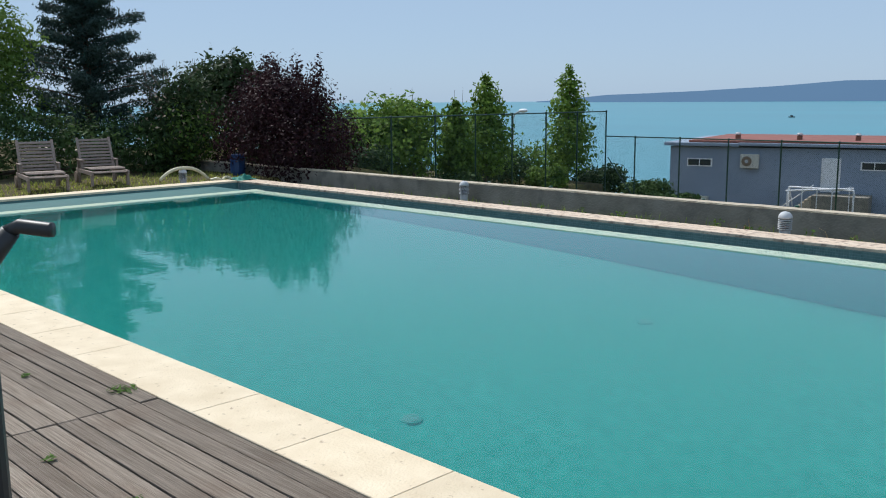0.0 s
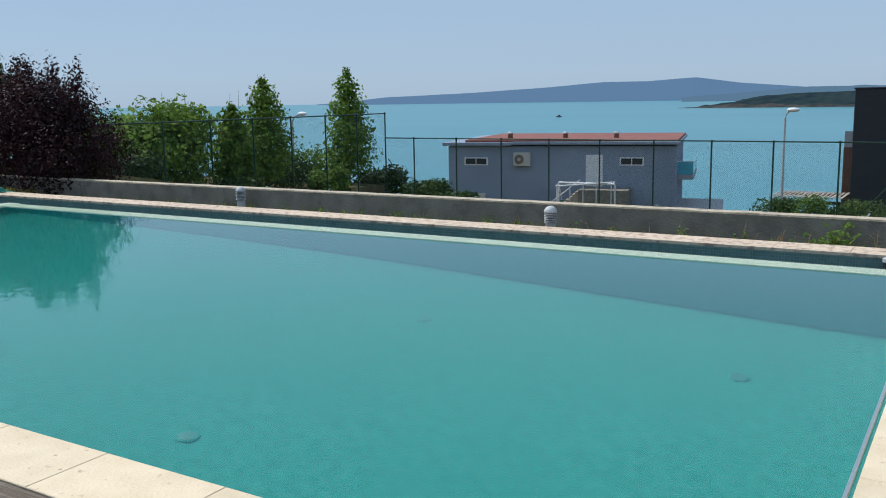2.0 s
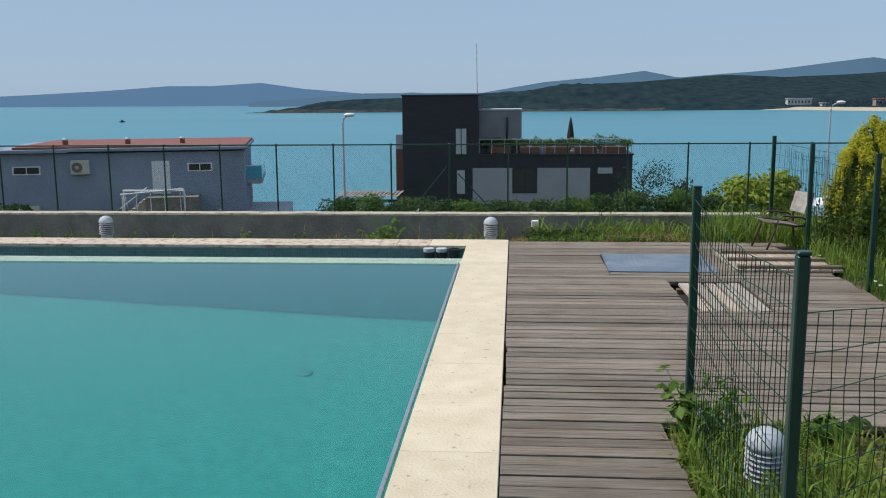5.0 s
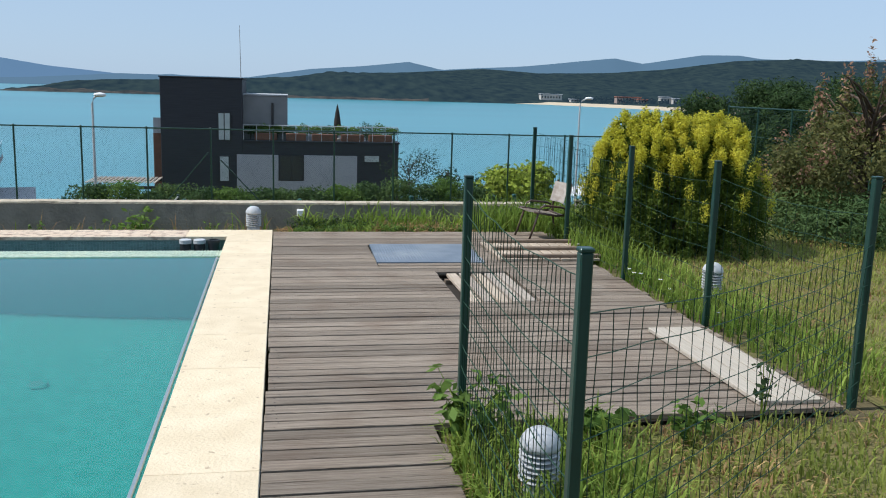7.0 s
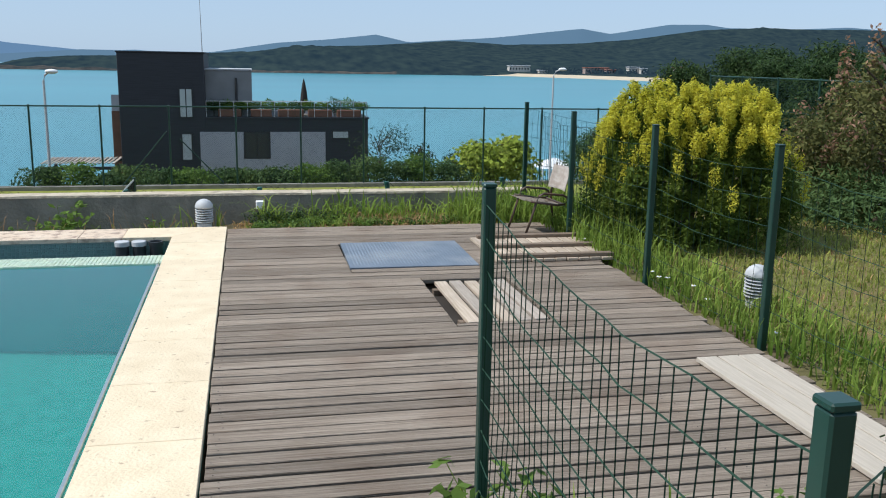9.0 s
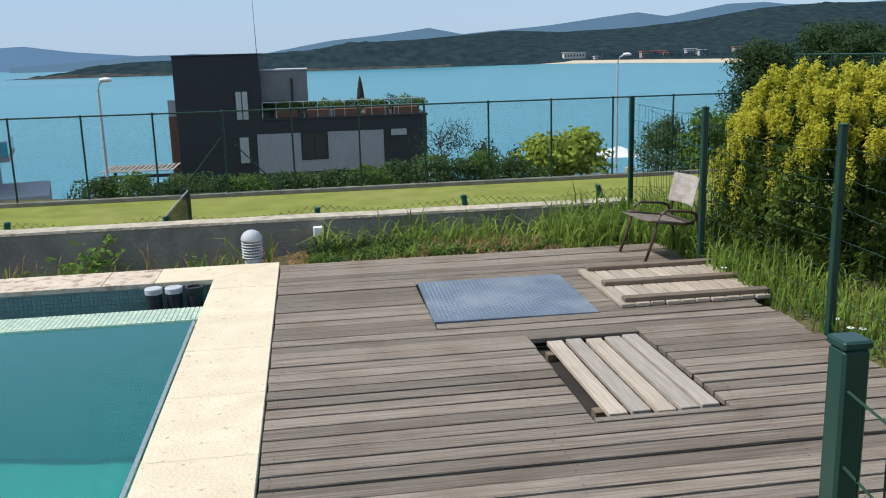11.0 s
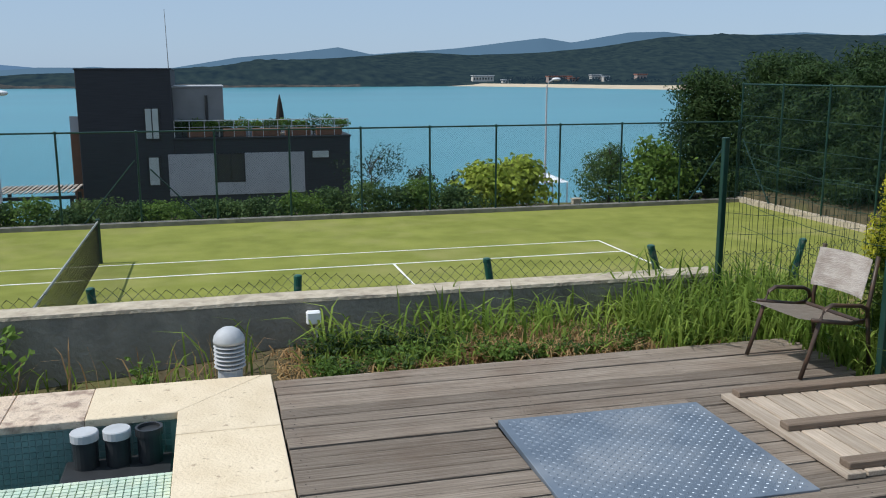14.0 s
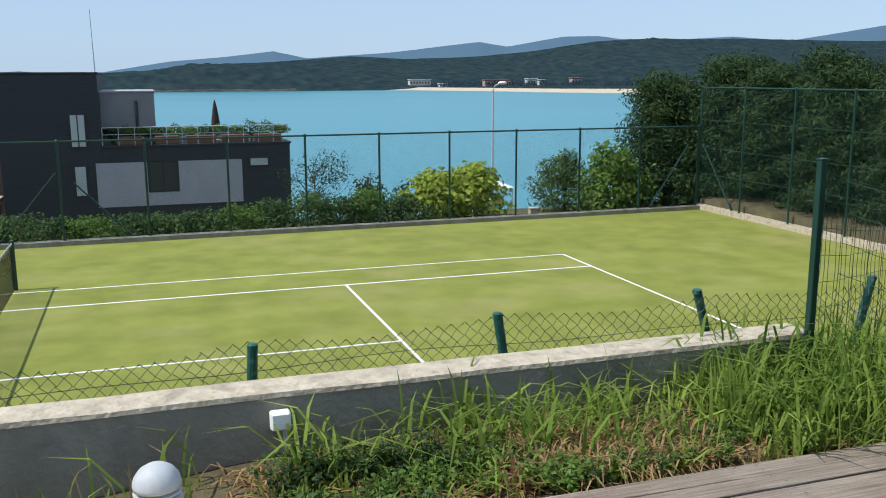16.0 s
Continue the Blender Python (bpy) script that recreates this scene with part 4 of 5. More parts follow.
lounger((-18.2, -3.64, -0.02), -12)
lounger((-18.45, -2.36, -0.02), -11)

par = thing("parasol_stand", "black parasol stand with a crank arm", "parasol stand", (-2.155, -9.758, 0.0))
part("pole", tube(((0, 0, 0), (0, 0, 1.9)), 0.032, 14), M_BLACK, par)
part("foot", lathe(((0.05, 0), (0.05, 0.55), (0.036, 0.57)), 14), M_BLACK, par)
arm = part("crank_arm", tube(((0.0, 0.0, 1.24), (0.04, 0.02, 1.30), (0.075, 0.055, 1.365)), 0.02, 10), M_BLACK, par, smooth=True)
part("handle", tube(((0.07, 0.05, 1.362), (0.085, 0.07, 1.375), (0.125, 0.115, 1.366), (0.13, 0.12, 1.366)), 0.016, 10), M_BLACK, arm, smooth=True)

out = thing("outlet_box", "white weatherproof socket on the concrete wall", "socket", (0.32, 0.838, 0.03))
part("body", box(-0.045, 0.045, -0.05, 0, 0, 0.085, 0.008), M_WHITE, out)
part("lid", box(-0.04, 0.04, -0.06, -0.051, 0.005, 0.08, 0.004), M_WHITE, out)
part("conduit", tube(((0.02, -0.025, -0.12), (0.02, -0.025, 0.0)), 0.012, 8), M_GREYPL, out, "grey conduit")


# ---- garden fences ----
def square_post(parent, at, h, w=0.024):
    p = part("post", box(-w, w, -w, w, -0.05, h, 0.004), M_GREEN, parent)
    p.location = at
    part("post_cap", box(-w - 0.002, w + 0.002, -w - 0.002, w + 0.002, h, h + 0.012, 0.003), M_GREEN, p)
    return p


def welded(parent, a, b, h0, h1, dv, dh, seed, sag=0.015, r=0.0018, low=0.02):
    """Welded wire between two posts, a little buckled; the top falls from h0 to h1."""
    rng = random.Random(seed)
    a, b = Vector(a), Vector(b)
    d, side = b - a, Vector((-(b - a).y, (b - a).x, 0)).normalized()
    nv, bm = int(d.length / dv), bmesh.new()
    nh = int(max(h0, h1) / dh)

    def at(u, w):
        buckle = sag * (noise.noise(Vector((u * 7, w * 3, seed))) + noise.noise(Vector((u * 23, w * 8, seed))) * 0.5)
        top = h0 + (h1 - h0) * u - 0.05 * math.sin(u * math.pi)
        return a + d * (u + buckle * 0.3 / d.length) + side * buckle * 1.6 + Vector((0, 0, low + (top - low) * w + buckle * 0.4))
    for i in range(nv + 1):
        tube([at(i / nv, w) for w in (0, 0.25, 0.5, 0.75, 1)], r, 3, bm, closed_ends=False)
    for j in range(nh + 1):
        tube([at(u / 14, j / nh) for u in range(15)], r * 1.2, 3, bm, closed_ends=False)
    return tagged(part("wire_mesh", bm, M_WIRE, parent), "green welded wire mesh", kind="stuff")


gf = thing("fence_short", "short green post and wire mesh fence beside the deck", "fence", kind="structure")
square_post(gf, (0.915, -5.95, 0), 1.19, 0.0185)
square_post(gf, (0.875, -7.645, 0), 1.17, 0.018)
welded(gf, (0.905, -5.95, 0), (0.875, -7.645, 0), 1.14, 1.1, 0.05, 0.1, 1, 0.007)
welded(gf, (0.875, -7.645, 0), (3.08, -5.78, 0), 1.0, 0.85, 0.09, 0.12, 2, 0.014)
gl = thing("fence_lawn", "green post and wire mesh fence along the lawn", "fence", kind="structure")
Q = ((3.15, 0.80), (3.04, -0.94), (3.04, -2.59), (3.06, -4.1), (3.08, -5.76))
for x, y in Q:
    square_post(gl, (x, y, 0), 1.13 + 0.06 * (y < -5), 0.02)
for i, (p, q) in enumerate(zip(Q, Q[1:])):
    dx = 0.16 if i == 0 else 0.03
    welded(gl, (p[0] + dx, p[1], 0), (q[0] + dx, q[1], 0), 1.02, 1.0, 0.1, 0.15, 10 + i, 0.012)
welded(gl, (3.15, 0.80, 0), (5.6, 2.4, -0.3), 1.08, 1.0, 0.1, 0.15, 17, 0.015)

cf = thing("fence_wall", "rusty sagging chain-link fence behind the garden wall", "fence", (0, 0, 0), kind="structure")
bm = bmesh.new()
pitch = 0.082
ytop = lambda x: 1.93 + 0.05 * math.sin(x * 1.3)
for i in range(247):
    x0 = -14.3 + i * pitch
    top = 0.07 + 0.025 * math.sin(x0 * 4.2) + 0.03 * noise.noise(Vector((x0 * 2, 1, 0))) + 0.05 * smoothstep(0, 3.5, x0)
    zs = np.arange(top, -0.62, -pitch * 0.5)
    line = [(x0 + (pitch / 2 if k % 2 else 0) + 0.012 * noise.noise(Vector((x0 * 5, float(z) * 5, 2))), ytop(x0) + 0.02 * (k % 2), float(z)) for k, z in enumerate(zs)]
    tube(line, 0.0031, 3, bm, closed_ends=False)
    tube([(p[0] + (pitch if k % 2 == 0 else 0), p[1], p[2]) for k, p in enumerate(line)], 0.0031, 3, bm, closed_ends=False)
tube([(-14.3 + i * 0.3, ytop(-14.3 + i * 0.3), -0.06 + 0.012 * math.sin(i)) for i in range(63)], 0.003, 3, bm)
part("chain_link", bm, M_LINK, cf, "rusty diamond chain-link mesh")
for i in range(-1, 11):
    x = 4.66 if i < 0 else (3.217, 1.804, 0.329)[i] if i < 3 else 0.329 - 1.455 * (i - 2)
    lean = 0.08 if i < 0 else (-0.12, -0.06, 0.015, -0.02, 0.03, -0.02, 0.02, -0.03, 0.01, 0.0, 0.02)[i]
    z = 0.16 if i < 0 else (0.175, 0.14, 0.09, 0.08, 0.1, 0.09, 0.1, 0.09, 0.08, 0.1, 0.09)[i]
    p = part("pipe_post", tube(((x - lean * 2, 1.95, -2.5), (x - lean * 2, 1.95, -0.6), (x, 1.93, z)), 0.03, 10), M_GREEN_OLD, cf)
    part("post_cap", lathe(((0.032, z - 0.02), (0.032, z + 0.004), (0.02, z + 0.012)), 10), M_GREEN_OLD, p).location = (x, 1.93, 0)

# ---- plants ----
def leaves(name, blobs, size, material, parent, aspect=0.5, seed=0, up=0.3, kind="", shell=0.35, origin=(0, 0, 0), fold=0.0):
    """Many small leaves in a few uneven masses: blobs are (x, y, z, rx, ry, rz, count)."""
    rng = np.random.default_rng(seed)
    V = []
    for cx, cy, cz, rx, ry, rz, n in blobs:
        d = rng.normal(size=(n, 3))
        d /= np.linalg.norm(d, axis=1)[:, None]
        ph = rng.uniform(0, 6.28, 6)
        bump = 1 + 0.16 * np.sin(d[:, 0] * 5 + ph[0]) * np.cos(d[:, 2] * 6 + ph[1]) + 0.12 * np.sin(d[:, 1] * 9 + ph[2]) + 0.09 * np.sin(d[:, 2] * 14 + d[:, 0] * 11 + ph[3]) + 0.07 * np.sin(d[:, 0] * 23 + d[:, 1] * 19 + ph[4])
        r = (shell + (1 - shell) * rng.uniform(0, 1, n) ** 0.5) * bump
        c = d * r[:, None] * (rx, ry, rz) + (cx, cy, cz) - np.array(origin)
        nor = d + rng.normal(size=(n, 3)) * 0.7 + (0, 0, up)
        nor /= np.linalg.norm(nor, axis=1)[:, None]
        t = np.cross(nor, rng.normal(size=(n, 3)))
        t /= np.linalg.norm(t, axis=1)[:, None]
        b = np.cross(nor, t)
        s = (size * rng.uniform(0.6, 1.35, n))[:, None]
        V.append(np.stack((c - t * s, c + b * s * aspect, c + t * s - nor * s * fold, c - b * s * aspect), axis=1).reshape(-1, 3))
    V = np.concatenate(V)
    me = bpy.data.meshes.new(name)
    n = len(V) // 4
    me.vertices.add(len(V))
    me.vertices.foreach_set("co", V.astype(np.float32).ravel())
    me.loops.add(n * 4)
    me.loops.foreach_set("vertex_index", np.arange(n * 4, dtype=np.int32))
    me.polygons.add(n)
    me.polygons.foreach_set("loop_start", np.arange(0, n * 4, 4, dtype=np.int32))
    me.update(calc_edges=True)
    me.materials.append(material)
    ob = new(name, me)
    ob.parent = parent
    return ob


def limbs(parent, trunk, spread, n, seed, r, low=0.35):
    """A tapered trunk with limbs rising from it."""
    rng = random.Random(seed)
    top = Vector(trunk)
    bm = tube([top * (i / 5) + Vector((rng.uniform(-1, 1), rng.uniform(-1, 1), 0)) * spread * 0.03 * i for i in range(6)], r, 8, radius_end=r * 0.35)
    part("trunk", bm, M_BARK, parent)
    bm = bmesh.new()
    for i in range(n):
        p = top * rng.uniform(low, 0.95)
        a = rng.uniform(0, 6.28)
        e = p + Vector((math.cos(a), math.sin(a), rng.uniform(0.3, 1.1))) * spread * rng.uniform(0.5, 1)
        m = (p + e) / 2 + Vector((0, 0, rng.uniform(0, 0.15))) * spread
        tube((p, m, e), r * 0.35, 5, bm, radius_end=r * 0.08)
    tagged(part("branchwork", bm, M_BARK, parent, "spreading limbs"), kind="stuff")


def tree(name, label, cat, at, trunk, spread, blobs, size, material, seed, r=0.08, n=10, group="", **kw):
    t = thing(name, label, cat, at, group=group)
    limbs(t, trunk, spread, n, seed, r)
    leaves("crown", blobs, size, material, t, seed=seed, **kw)
    return t


L_PLUM = leaf_mat("purple_leaves", (0.022, 0.011, 0.014), (0.040, 0.016, 0.019), through=0.25)
L_DARK = leaf_mat("dark_green_leaves", (0.03, 0.055, 0.024), (0.055, 0.085, 0.034), through=0.3)
L_MID = leaf_mat("green_leaves", (0.09, 0.16, 0.035), (0.15, 0.23, 0.05))
L_FRESH = leaf_mat("fresh_leaves", (0.125, 0.21, 0.04), (0.19, 0.285, 0.06), through=0.5)
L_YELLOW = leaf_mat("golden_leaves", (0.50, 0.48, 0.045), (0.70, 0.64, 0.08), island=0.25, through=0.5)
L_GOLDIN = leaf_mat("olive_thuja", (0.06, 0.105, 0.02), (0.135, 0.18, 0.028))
L_CEDAR = leaf_mat("blue_cedar", (0.036, 0.064, 0.056), (0.058, 0.09, 0.076), through=0.25)
L_CYP = leaf_mat("cypress_green", (0.045, 0.085, 0.03), (0.085, 0.135, 0.045), through=0.3)
L_CYPROW = leaf_mat("cypress_dark", (0.024, 0.05, 0.018), (0.058, 0.095, 0.03), through=0.3)
L_RED = leaf_mat("reddish_leaves", (0.30, 0.16, 0.11), (0.40, 0.26, 0.17))
L_OLIVE = leaf_mat("olive_leaves", (0.10, 0.115, 0.04), (0.19, 0.18, 0.065))
L_JUNIPER = leaf_mat("juniper_green", (0.07, 0.12, 0.04), (0.13, 0.19, 0.06))
L_CREAM = leaf_mat("cream_flowers", (0.5, 0.42, 0.3), (0.42, 0.3, 0.22))

tree("plum_bush", "dense dark purple plum bush by the pool end", "bush", (-17.35, 1.6, -0.3), (0, 0, 1.9), 0.7,
     [(0, 0, 1.1, 1.75, 1.6, 1.25, 11000), (1.3, -.3, 0.8, 1.15, 1.2, 0.95, 5000), (0.6, -.2, 1.8, 1.0, 1.0, 0.9, 5500), (-0.8, 0.1, 1.7, 0.9, .95, 0.9, 4500)]
     + [(-1.4 + 0.17 * k, 0.4 * math.sin(k * 2.3), 2.3 + 0.35 * math.sin(k * 1.9) - 0.25 * abs(k - 8) / 8, .14, .14, .5, 190) for k in range(17)], 0.04, L_PLUM, 1, r=0.09, n=22)
tree("laurel_bush", "dark evergreen bush beside the plum", "bush", (-21.4, 2.6, -0.3), (0, 0, 2.0), 0.7,
     [(0, 0, 1.4, 1.7, 1.6, 1.6, 9000), (0.5, 0, 2.6, .6, .6, .6, 1200), (-0.6, 0, 2.3, .8, .8, .8, 1600)], 0.07, L_DARK, 2, n=14)
tree("photinia", "shrub with pale creamy new leaves", "shrub", (-20.2, 0.4, -0.1), (0, 0, 1.9), 1.0,
     [(0, 0, 1.0, 0.9, 1.0, 1.0, 3500), (0.3, .1, 1.9, .5, .6, .5, 900)], 0.06, L_DARK, 3, n=12)
o = thing("flowering_shrub", "loose shrub with cream flower clusters", "shrub", (-20.0, 0.2, -0.1))
leaves("blossom", [(0, 0, 1.3, .8, .9, .8, 240), (0.5, .8, 0.6, .5, .6, .5, 160)], 0.045, L_CREAM, o, seed=5)
tagged(o.children[-1], kind="stuff")
leaves("crown", [(0.2, .3, 0.9, .8, 1.0, .8, 1500)], 0.05, L_MID, o, seed=6)
ced = thing("cedar", "tall dark blue-green cedar with drooping tiers", "conifer", (-23.3, -0.3, -0.2))
part("trunk", tube(((0, 0, 0), (0.05, 0, 3), (0, 0, 6.4)), 0.16, 8, radius_end=0.02), M_BARK, ced)
rng = random.Random(8)
bm, blobs = bmesh.new(), []
for i in range(64):
    z = 0.6 + 5.4 * (i / 64)
    a, ln = i * 2.4 + rng.uniform(-.3, .3), (2.3 - 1.95 * (i / 64)) * rng.uniform(0.7, 1.15)
    e = Vector((math.cos(a) * ln, math.sin(a) * ln, z + ln * 0.22))
    tube(((0, 0, z), e * 0.5 + Vector((0, 0, z * 0.5 + 0.05)), e), 0.03, 5, bm, radius_end=0.008)
    for f in (0.15, 0.35, 0.55, 0.75, 0.9, 1.02):
        p = Vector((0, 0, z)).lerp(e, f)
        blobs.append((p.x, p.y, p.z - 0.04, 0.42 * (1.25 - f * 0.7), 0.42 * (1.25 - f * 0.7), 0.17, 170))
tagged(part("branchwork", bm, M_BARK, ced, "tiered limbs"), kind="stuff")
leaves("crown", blobs, 0.06, L_CEDAR, ced, aspect=0.25, seed=9, shell=0.05)
tree("garden_tree", "light green tree at the garden edge", "tree", (-22.8, -3.3, -0.2), (0, 0, 2.6), 0.9, [(0, 0, 2.2, 1.2, 1.4, 1.5, 6500), (.2, .5, 3.3, 1.0, 1.0, .9, 3000)], 0.06, L_MID, 10)
hedge = thing("evergreen_hedge", "dark spreading evergreen hedge behind the loungers", "hedge", (-21.5, -2.2, -0.1))
leaves("crown", [(-.3, -6.2, .9, 1.5, 1.6, 1.4, 3500), (-1.2, -4.6, 1.2, 1.5, 1.6, 1.6, 3500), (0, -2.6, .7, 1.2, 1.4, .9, 3500), (0, -.9, .8, 1.2, 1.4, 1.0, 3500), (.4, .9, .7, 1.1, 1.3, .8, 3200), (0.9, 2.0, .6, 1.2, 1.1, .8, 2500), (1.0, -4.4, .8, 1.3, 1.5, 1.2, 3500), (-.8, -2, 1.5, 1, 3, 1.0, 4500)], 0.065, L_CYP, hedge, seed=11, aspect=0.3)
part("stems", tube(((0, -4, 0), (0, 0, 0.2), (0.5, 2, 0)), 0.05, 6), M_BARK, hedge)
bare = thing("bare_shrub", "leafless twiggy shrub behind the bushes", "shrub", (-22.6, 1.6, -0.3))
bm = bmesh.new()
for i in range(60):
    a, ln = rng.uniform(0, 6.28), rng.uniform(1.4, 3.1)
    e = Vector((math.cos(a) * .75, math.sin(a) * .75, ln))
    tube((Vector((0, 0, .2)), e * 0.55, e), 0.016, 4, bm, radius_end=0.005)
    tube((e * 0.6, e * 0.8 + Vector((rng.uniform(-.3, .3), rng.uniform(-.3, .3), .25))), 0.008, 3, bm)
twig = part("twigs", bm, mat("grey_twigs", (0.16, 0.13, 0.11), (0.2, 0.17, 0.15), rough=.9), bare)

for at, h, s in (((-23.9, 15.6, -2.2), 4.75, 1), ((-23.7, 20.6, -2.6), 5.55, 2), ((-24.0, 14.0, -2.0), 3.6, 3)):
    t = thing("young_poplar", "slim young tree with fresh green leaves", "tree", at, group="young trees")
    limbs(t, (0, 0, h * 0.95), 0.7, 16, 20 + s, 0.05, low=0.2)
    k = 0.95 if s == 3 else 1.35
    leaves("crown", [(0, 0, h * .32, .9 * k, .9 * k, h * .17, 1500), (.1, 0, h * .5, .82 * k, .82 * k, h * .16, 1500), (-.1, .1, h * .68, .68 * k, .66 * k, h * .15, 1100), (0, 0, h * .84, .42 * k, .42 * k, h * .12, 520), (0.02, 0, h * .95, .2, .2, h * .06, 110)], 0.085, L_FRESH, t, aspect=0.6, seed=20 + s, shell=0.1)
tree("bright_shrub", "bright green rounded shrub behind the fence", "shrub", (-25.4, 11.6, -1.6), (0, 0, 2.4), 1.3, [(0, 0, 1.6, 2.3, 2.2, 1.5, 5200), (.5, .6, 2.5, 1.4, 1.4, .9, 1900), (-1.3, -1, 1.7, 1.5, 1.6, 1.2, 2200)], 0.1, L_FRESH, 30, aspect=0.6, shell=0.2)
o = thing("bare_shrub", "upright bare stems among the shrubs", "shrub", (-27, 15, -1.8))
bm = bmesh.new()
for i in range(30):
    x, y = rng.uniform(-1.6, 1.6), rng.uniform(-1.6, 1.6)
    tube(((x, y, 0), (x * 1.1, y * 1.1, rng.uniform(2.4, 3.9))), 0.022, 4, bm, radius_end=0.006)
twig = part("twigs", bm, bpy.data.materials["grey_twigs"], o)
for i, (x, y, z, r, h, c) in enumerate(((-25.5, 17.5, -2.4, 1.9, 1.3, L_DARK), (-23.4, 22.6, -2.9, 1.2, 1.1, L_DARK), (-21.3, 23.0, -3.0, 1.1, .75, L_CYP), (-24.2, 9.0, -1.4, 1.6, 1.0, L_DARK), (-26, 20.5, -2.6, 2.0, 1.6, L_MID),
                                        (-19.6, 22.6, -3.0, .9, .45, L_CYP), (-28, 14, -2.0, 2.2, 2.2, L_DARK), (-23.0, 6.0, -.9, 1.3, .9, L_DARK), (-27, 9, -1.6, 2.2, 2.3, L_DARK), (-22.9, 13.0, -2.2, .9, .8, L_CYP), (-22.9, 18.2, -2.4, .8, .9, L_MID))):
    s = thing("shrub", "dense green shrub on the slope", "shrub", (x, y, z), group="slope shrubs")
    leaves("crown", [(0, 0, h * .6, r, r, h * .75, 1700), (r * .4, .2, h, r * .6, r * .6, h * .5, 700), (-r * .4, -.3, h * .9, r * .6, r * .6, h * .5, 700)], 0.09, c, s, seed=40 + i)
    part("stem", tube(((0, 0, -.2), (0, 0, h * .6)), 0.04, 5), M_BARK, s)

shore_wood = thing("shore_trees", "dark tree clumps round the shore buildings", "trees", (0, 1400, SEA_Z), kind="stuff")
rs = random.Random(12)
blobs = []
for k in range(150):
    f = rs.random()
    x, y = 200 + 560 * f, 1500 - 520 * max(0, f - .35) + rs.uniform(0, 60)
    w = rs.uniform(5, 13)
    blobs.append((x, y - 1400, rs.uniform(4, 8), w, w, rs.uniform(4, 9), 90))
leaves("crown", blobs, 2.2, M_FOREST, shore_wood, seed=77, aspect=.6, shell=.5)

# planting between the court and the sea
rng = random.Random(5)
for i in range(15):
    x = -6.6 + i * 1.0
    h = rng.uniform(0.75, 1.05) + (0.2 if x > 4 else 0)
    s = thing("hedge_shrub", "low green hedge shrub behind the court fence", "shrub", (x, 23.2 + rng.uniform(-.4, .5), -3.15), group="hedge behind the court")
    leaves("crown", [(0, 0, h * .55, .95, .9, h * .55, 1700), (rng.uniform(-.4, .4), -.2, h * .85, .5, .5, h * .3, 600)], 0.055, (L_CYP, L_MID, L_CYP, L_JUNIPER)[i % 4], s, seed=70 + i)
    part("stem", tube(((0, 0, -.2), (0, 0, h * .5)), 0.03, 5), M_BARK, s)
tree("golden_shrub", "yellow-green leafy shrub behind the fence", "shrub", (9.3, 24.0, -3.2), (0, 0, 1.5), .9, [(0, 0, .95, 1.7, 1.3, .85, 2600), (-.7, 0, 1.3, .8, .8, .6, 800), (.6, 0, 1.6, .7, .7, .45, 700)], 0.1, leaf_mat("yellow_green_leaves", (0.27, 0.34, 0.05), (0.36, 0.42, 0.07)), 90, aspect=.6)
tree("juniper", "dark green upright shrub behind the fence", "shrub", (13.6, 25, -3.4), (0, 0, 2.2), .8, [(0, 0, 1.0, 1.3, 1.2, .9, 3200), (-.2, 0, 1.7, .8, .8, .6, 1500), (.15, 0, 2.1, .45, .45, .4, 500)], 0.07, L_JUNIPER, 91, aspect=.35)
tree("leafy_shrub", "mid-green leafy shrub by the court corner", "shrub", (14.8, 23.6, -3.2), (0, 0, 2), .9, [(0, 0, 1.0, 1.4, 1.2, 1.0, 2400), (-.2, 0, 1.9, .8, .8, .7, 1000)], 0.09, L_FRESH, 92, aspect=.55)
tree("small_pine", "dark small shrub on the slope", "shrub", (6.6, 25, -3.6), (0, 0, 2), .6, [(0, 0, 1.2, .6, .6, .9, 800), (1.3, .3, 1.0, .5, .5, .8, 600)], 0.08, L_DARK, 93, aspect=.35)
tree("thin_tree", "sparse small tree with a dark airy crown", "tree", (5.7, 30, -4.6), (0, 0, 2.9), 1.25, [(0, 0, 2.4, 1.4, 1.1, .9, 650), (.8, 0, 2.8, .8, .7, .7, 500)], 0.05, L_DARK, 94, n=26, r=.05)
for i, (x, y, r, h) in enumerate(((17.2, 24.4, 1.9, 1.75), (18.5, 22.4, 2.0, 2.25), (18.6, 20.2, 1.75, 1.9), (18.6, 17.3, 1.75, 1.9), (18.6, 14.4, 1.75, 1.95), (18.7, 11.5, 1.8, 1.9), (18.8, 8.6, 1.8, 1.8), (19, 5.6, 1.9, 1.8), (21.6, 25.5, 2.2, 2.4), (21.8, 21.5, 2.2, 2.5), (21.8, 17, 2.3, 2.5), (22, 12.5, 2.3, 2.5))):
    zb = ground_z(x, y) - 0.1
    h = h - zb
    s = thing("cypress", "dense dark cypress behind the court fence", "conifer", (x, y, zb), group="cypress row")
    part("trunk", tube(((0, 0, -.2), (0, 0, h * .9)), 0.12, 6, radius_end=.03), M_BARK, s)
    rr = random.Random(i)
    blobs = []
    for k in range(26):
        f = k / 25
        a = k * 2.4
        q = r * (1.0 - 0.55 * f ** 1.6) * 0.62
        blobs.append((math.cos(a) * q, math.sin(a) * q, h * (0.03 + 0.88 * f), r * .5, r * .5, h * .10, 820))
    leaves("crown", blobs + [(0, 0, h * .45, r * .6, r * .6, h * .45, 3500)], 0.105, L_CYPROW, s, aspect=0.22, seed=100 + i, up=0.6, shell=0.2)

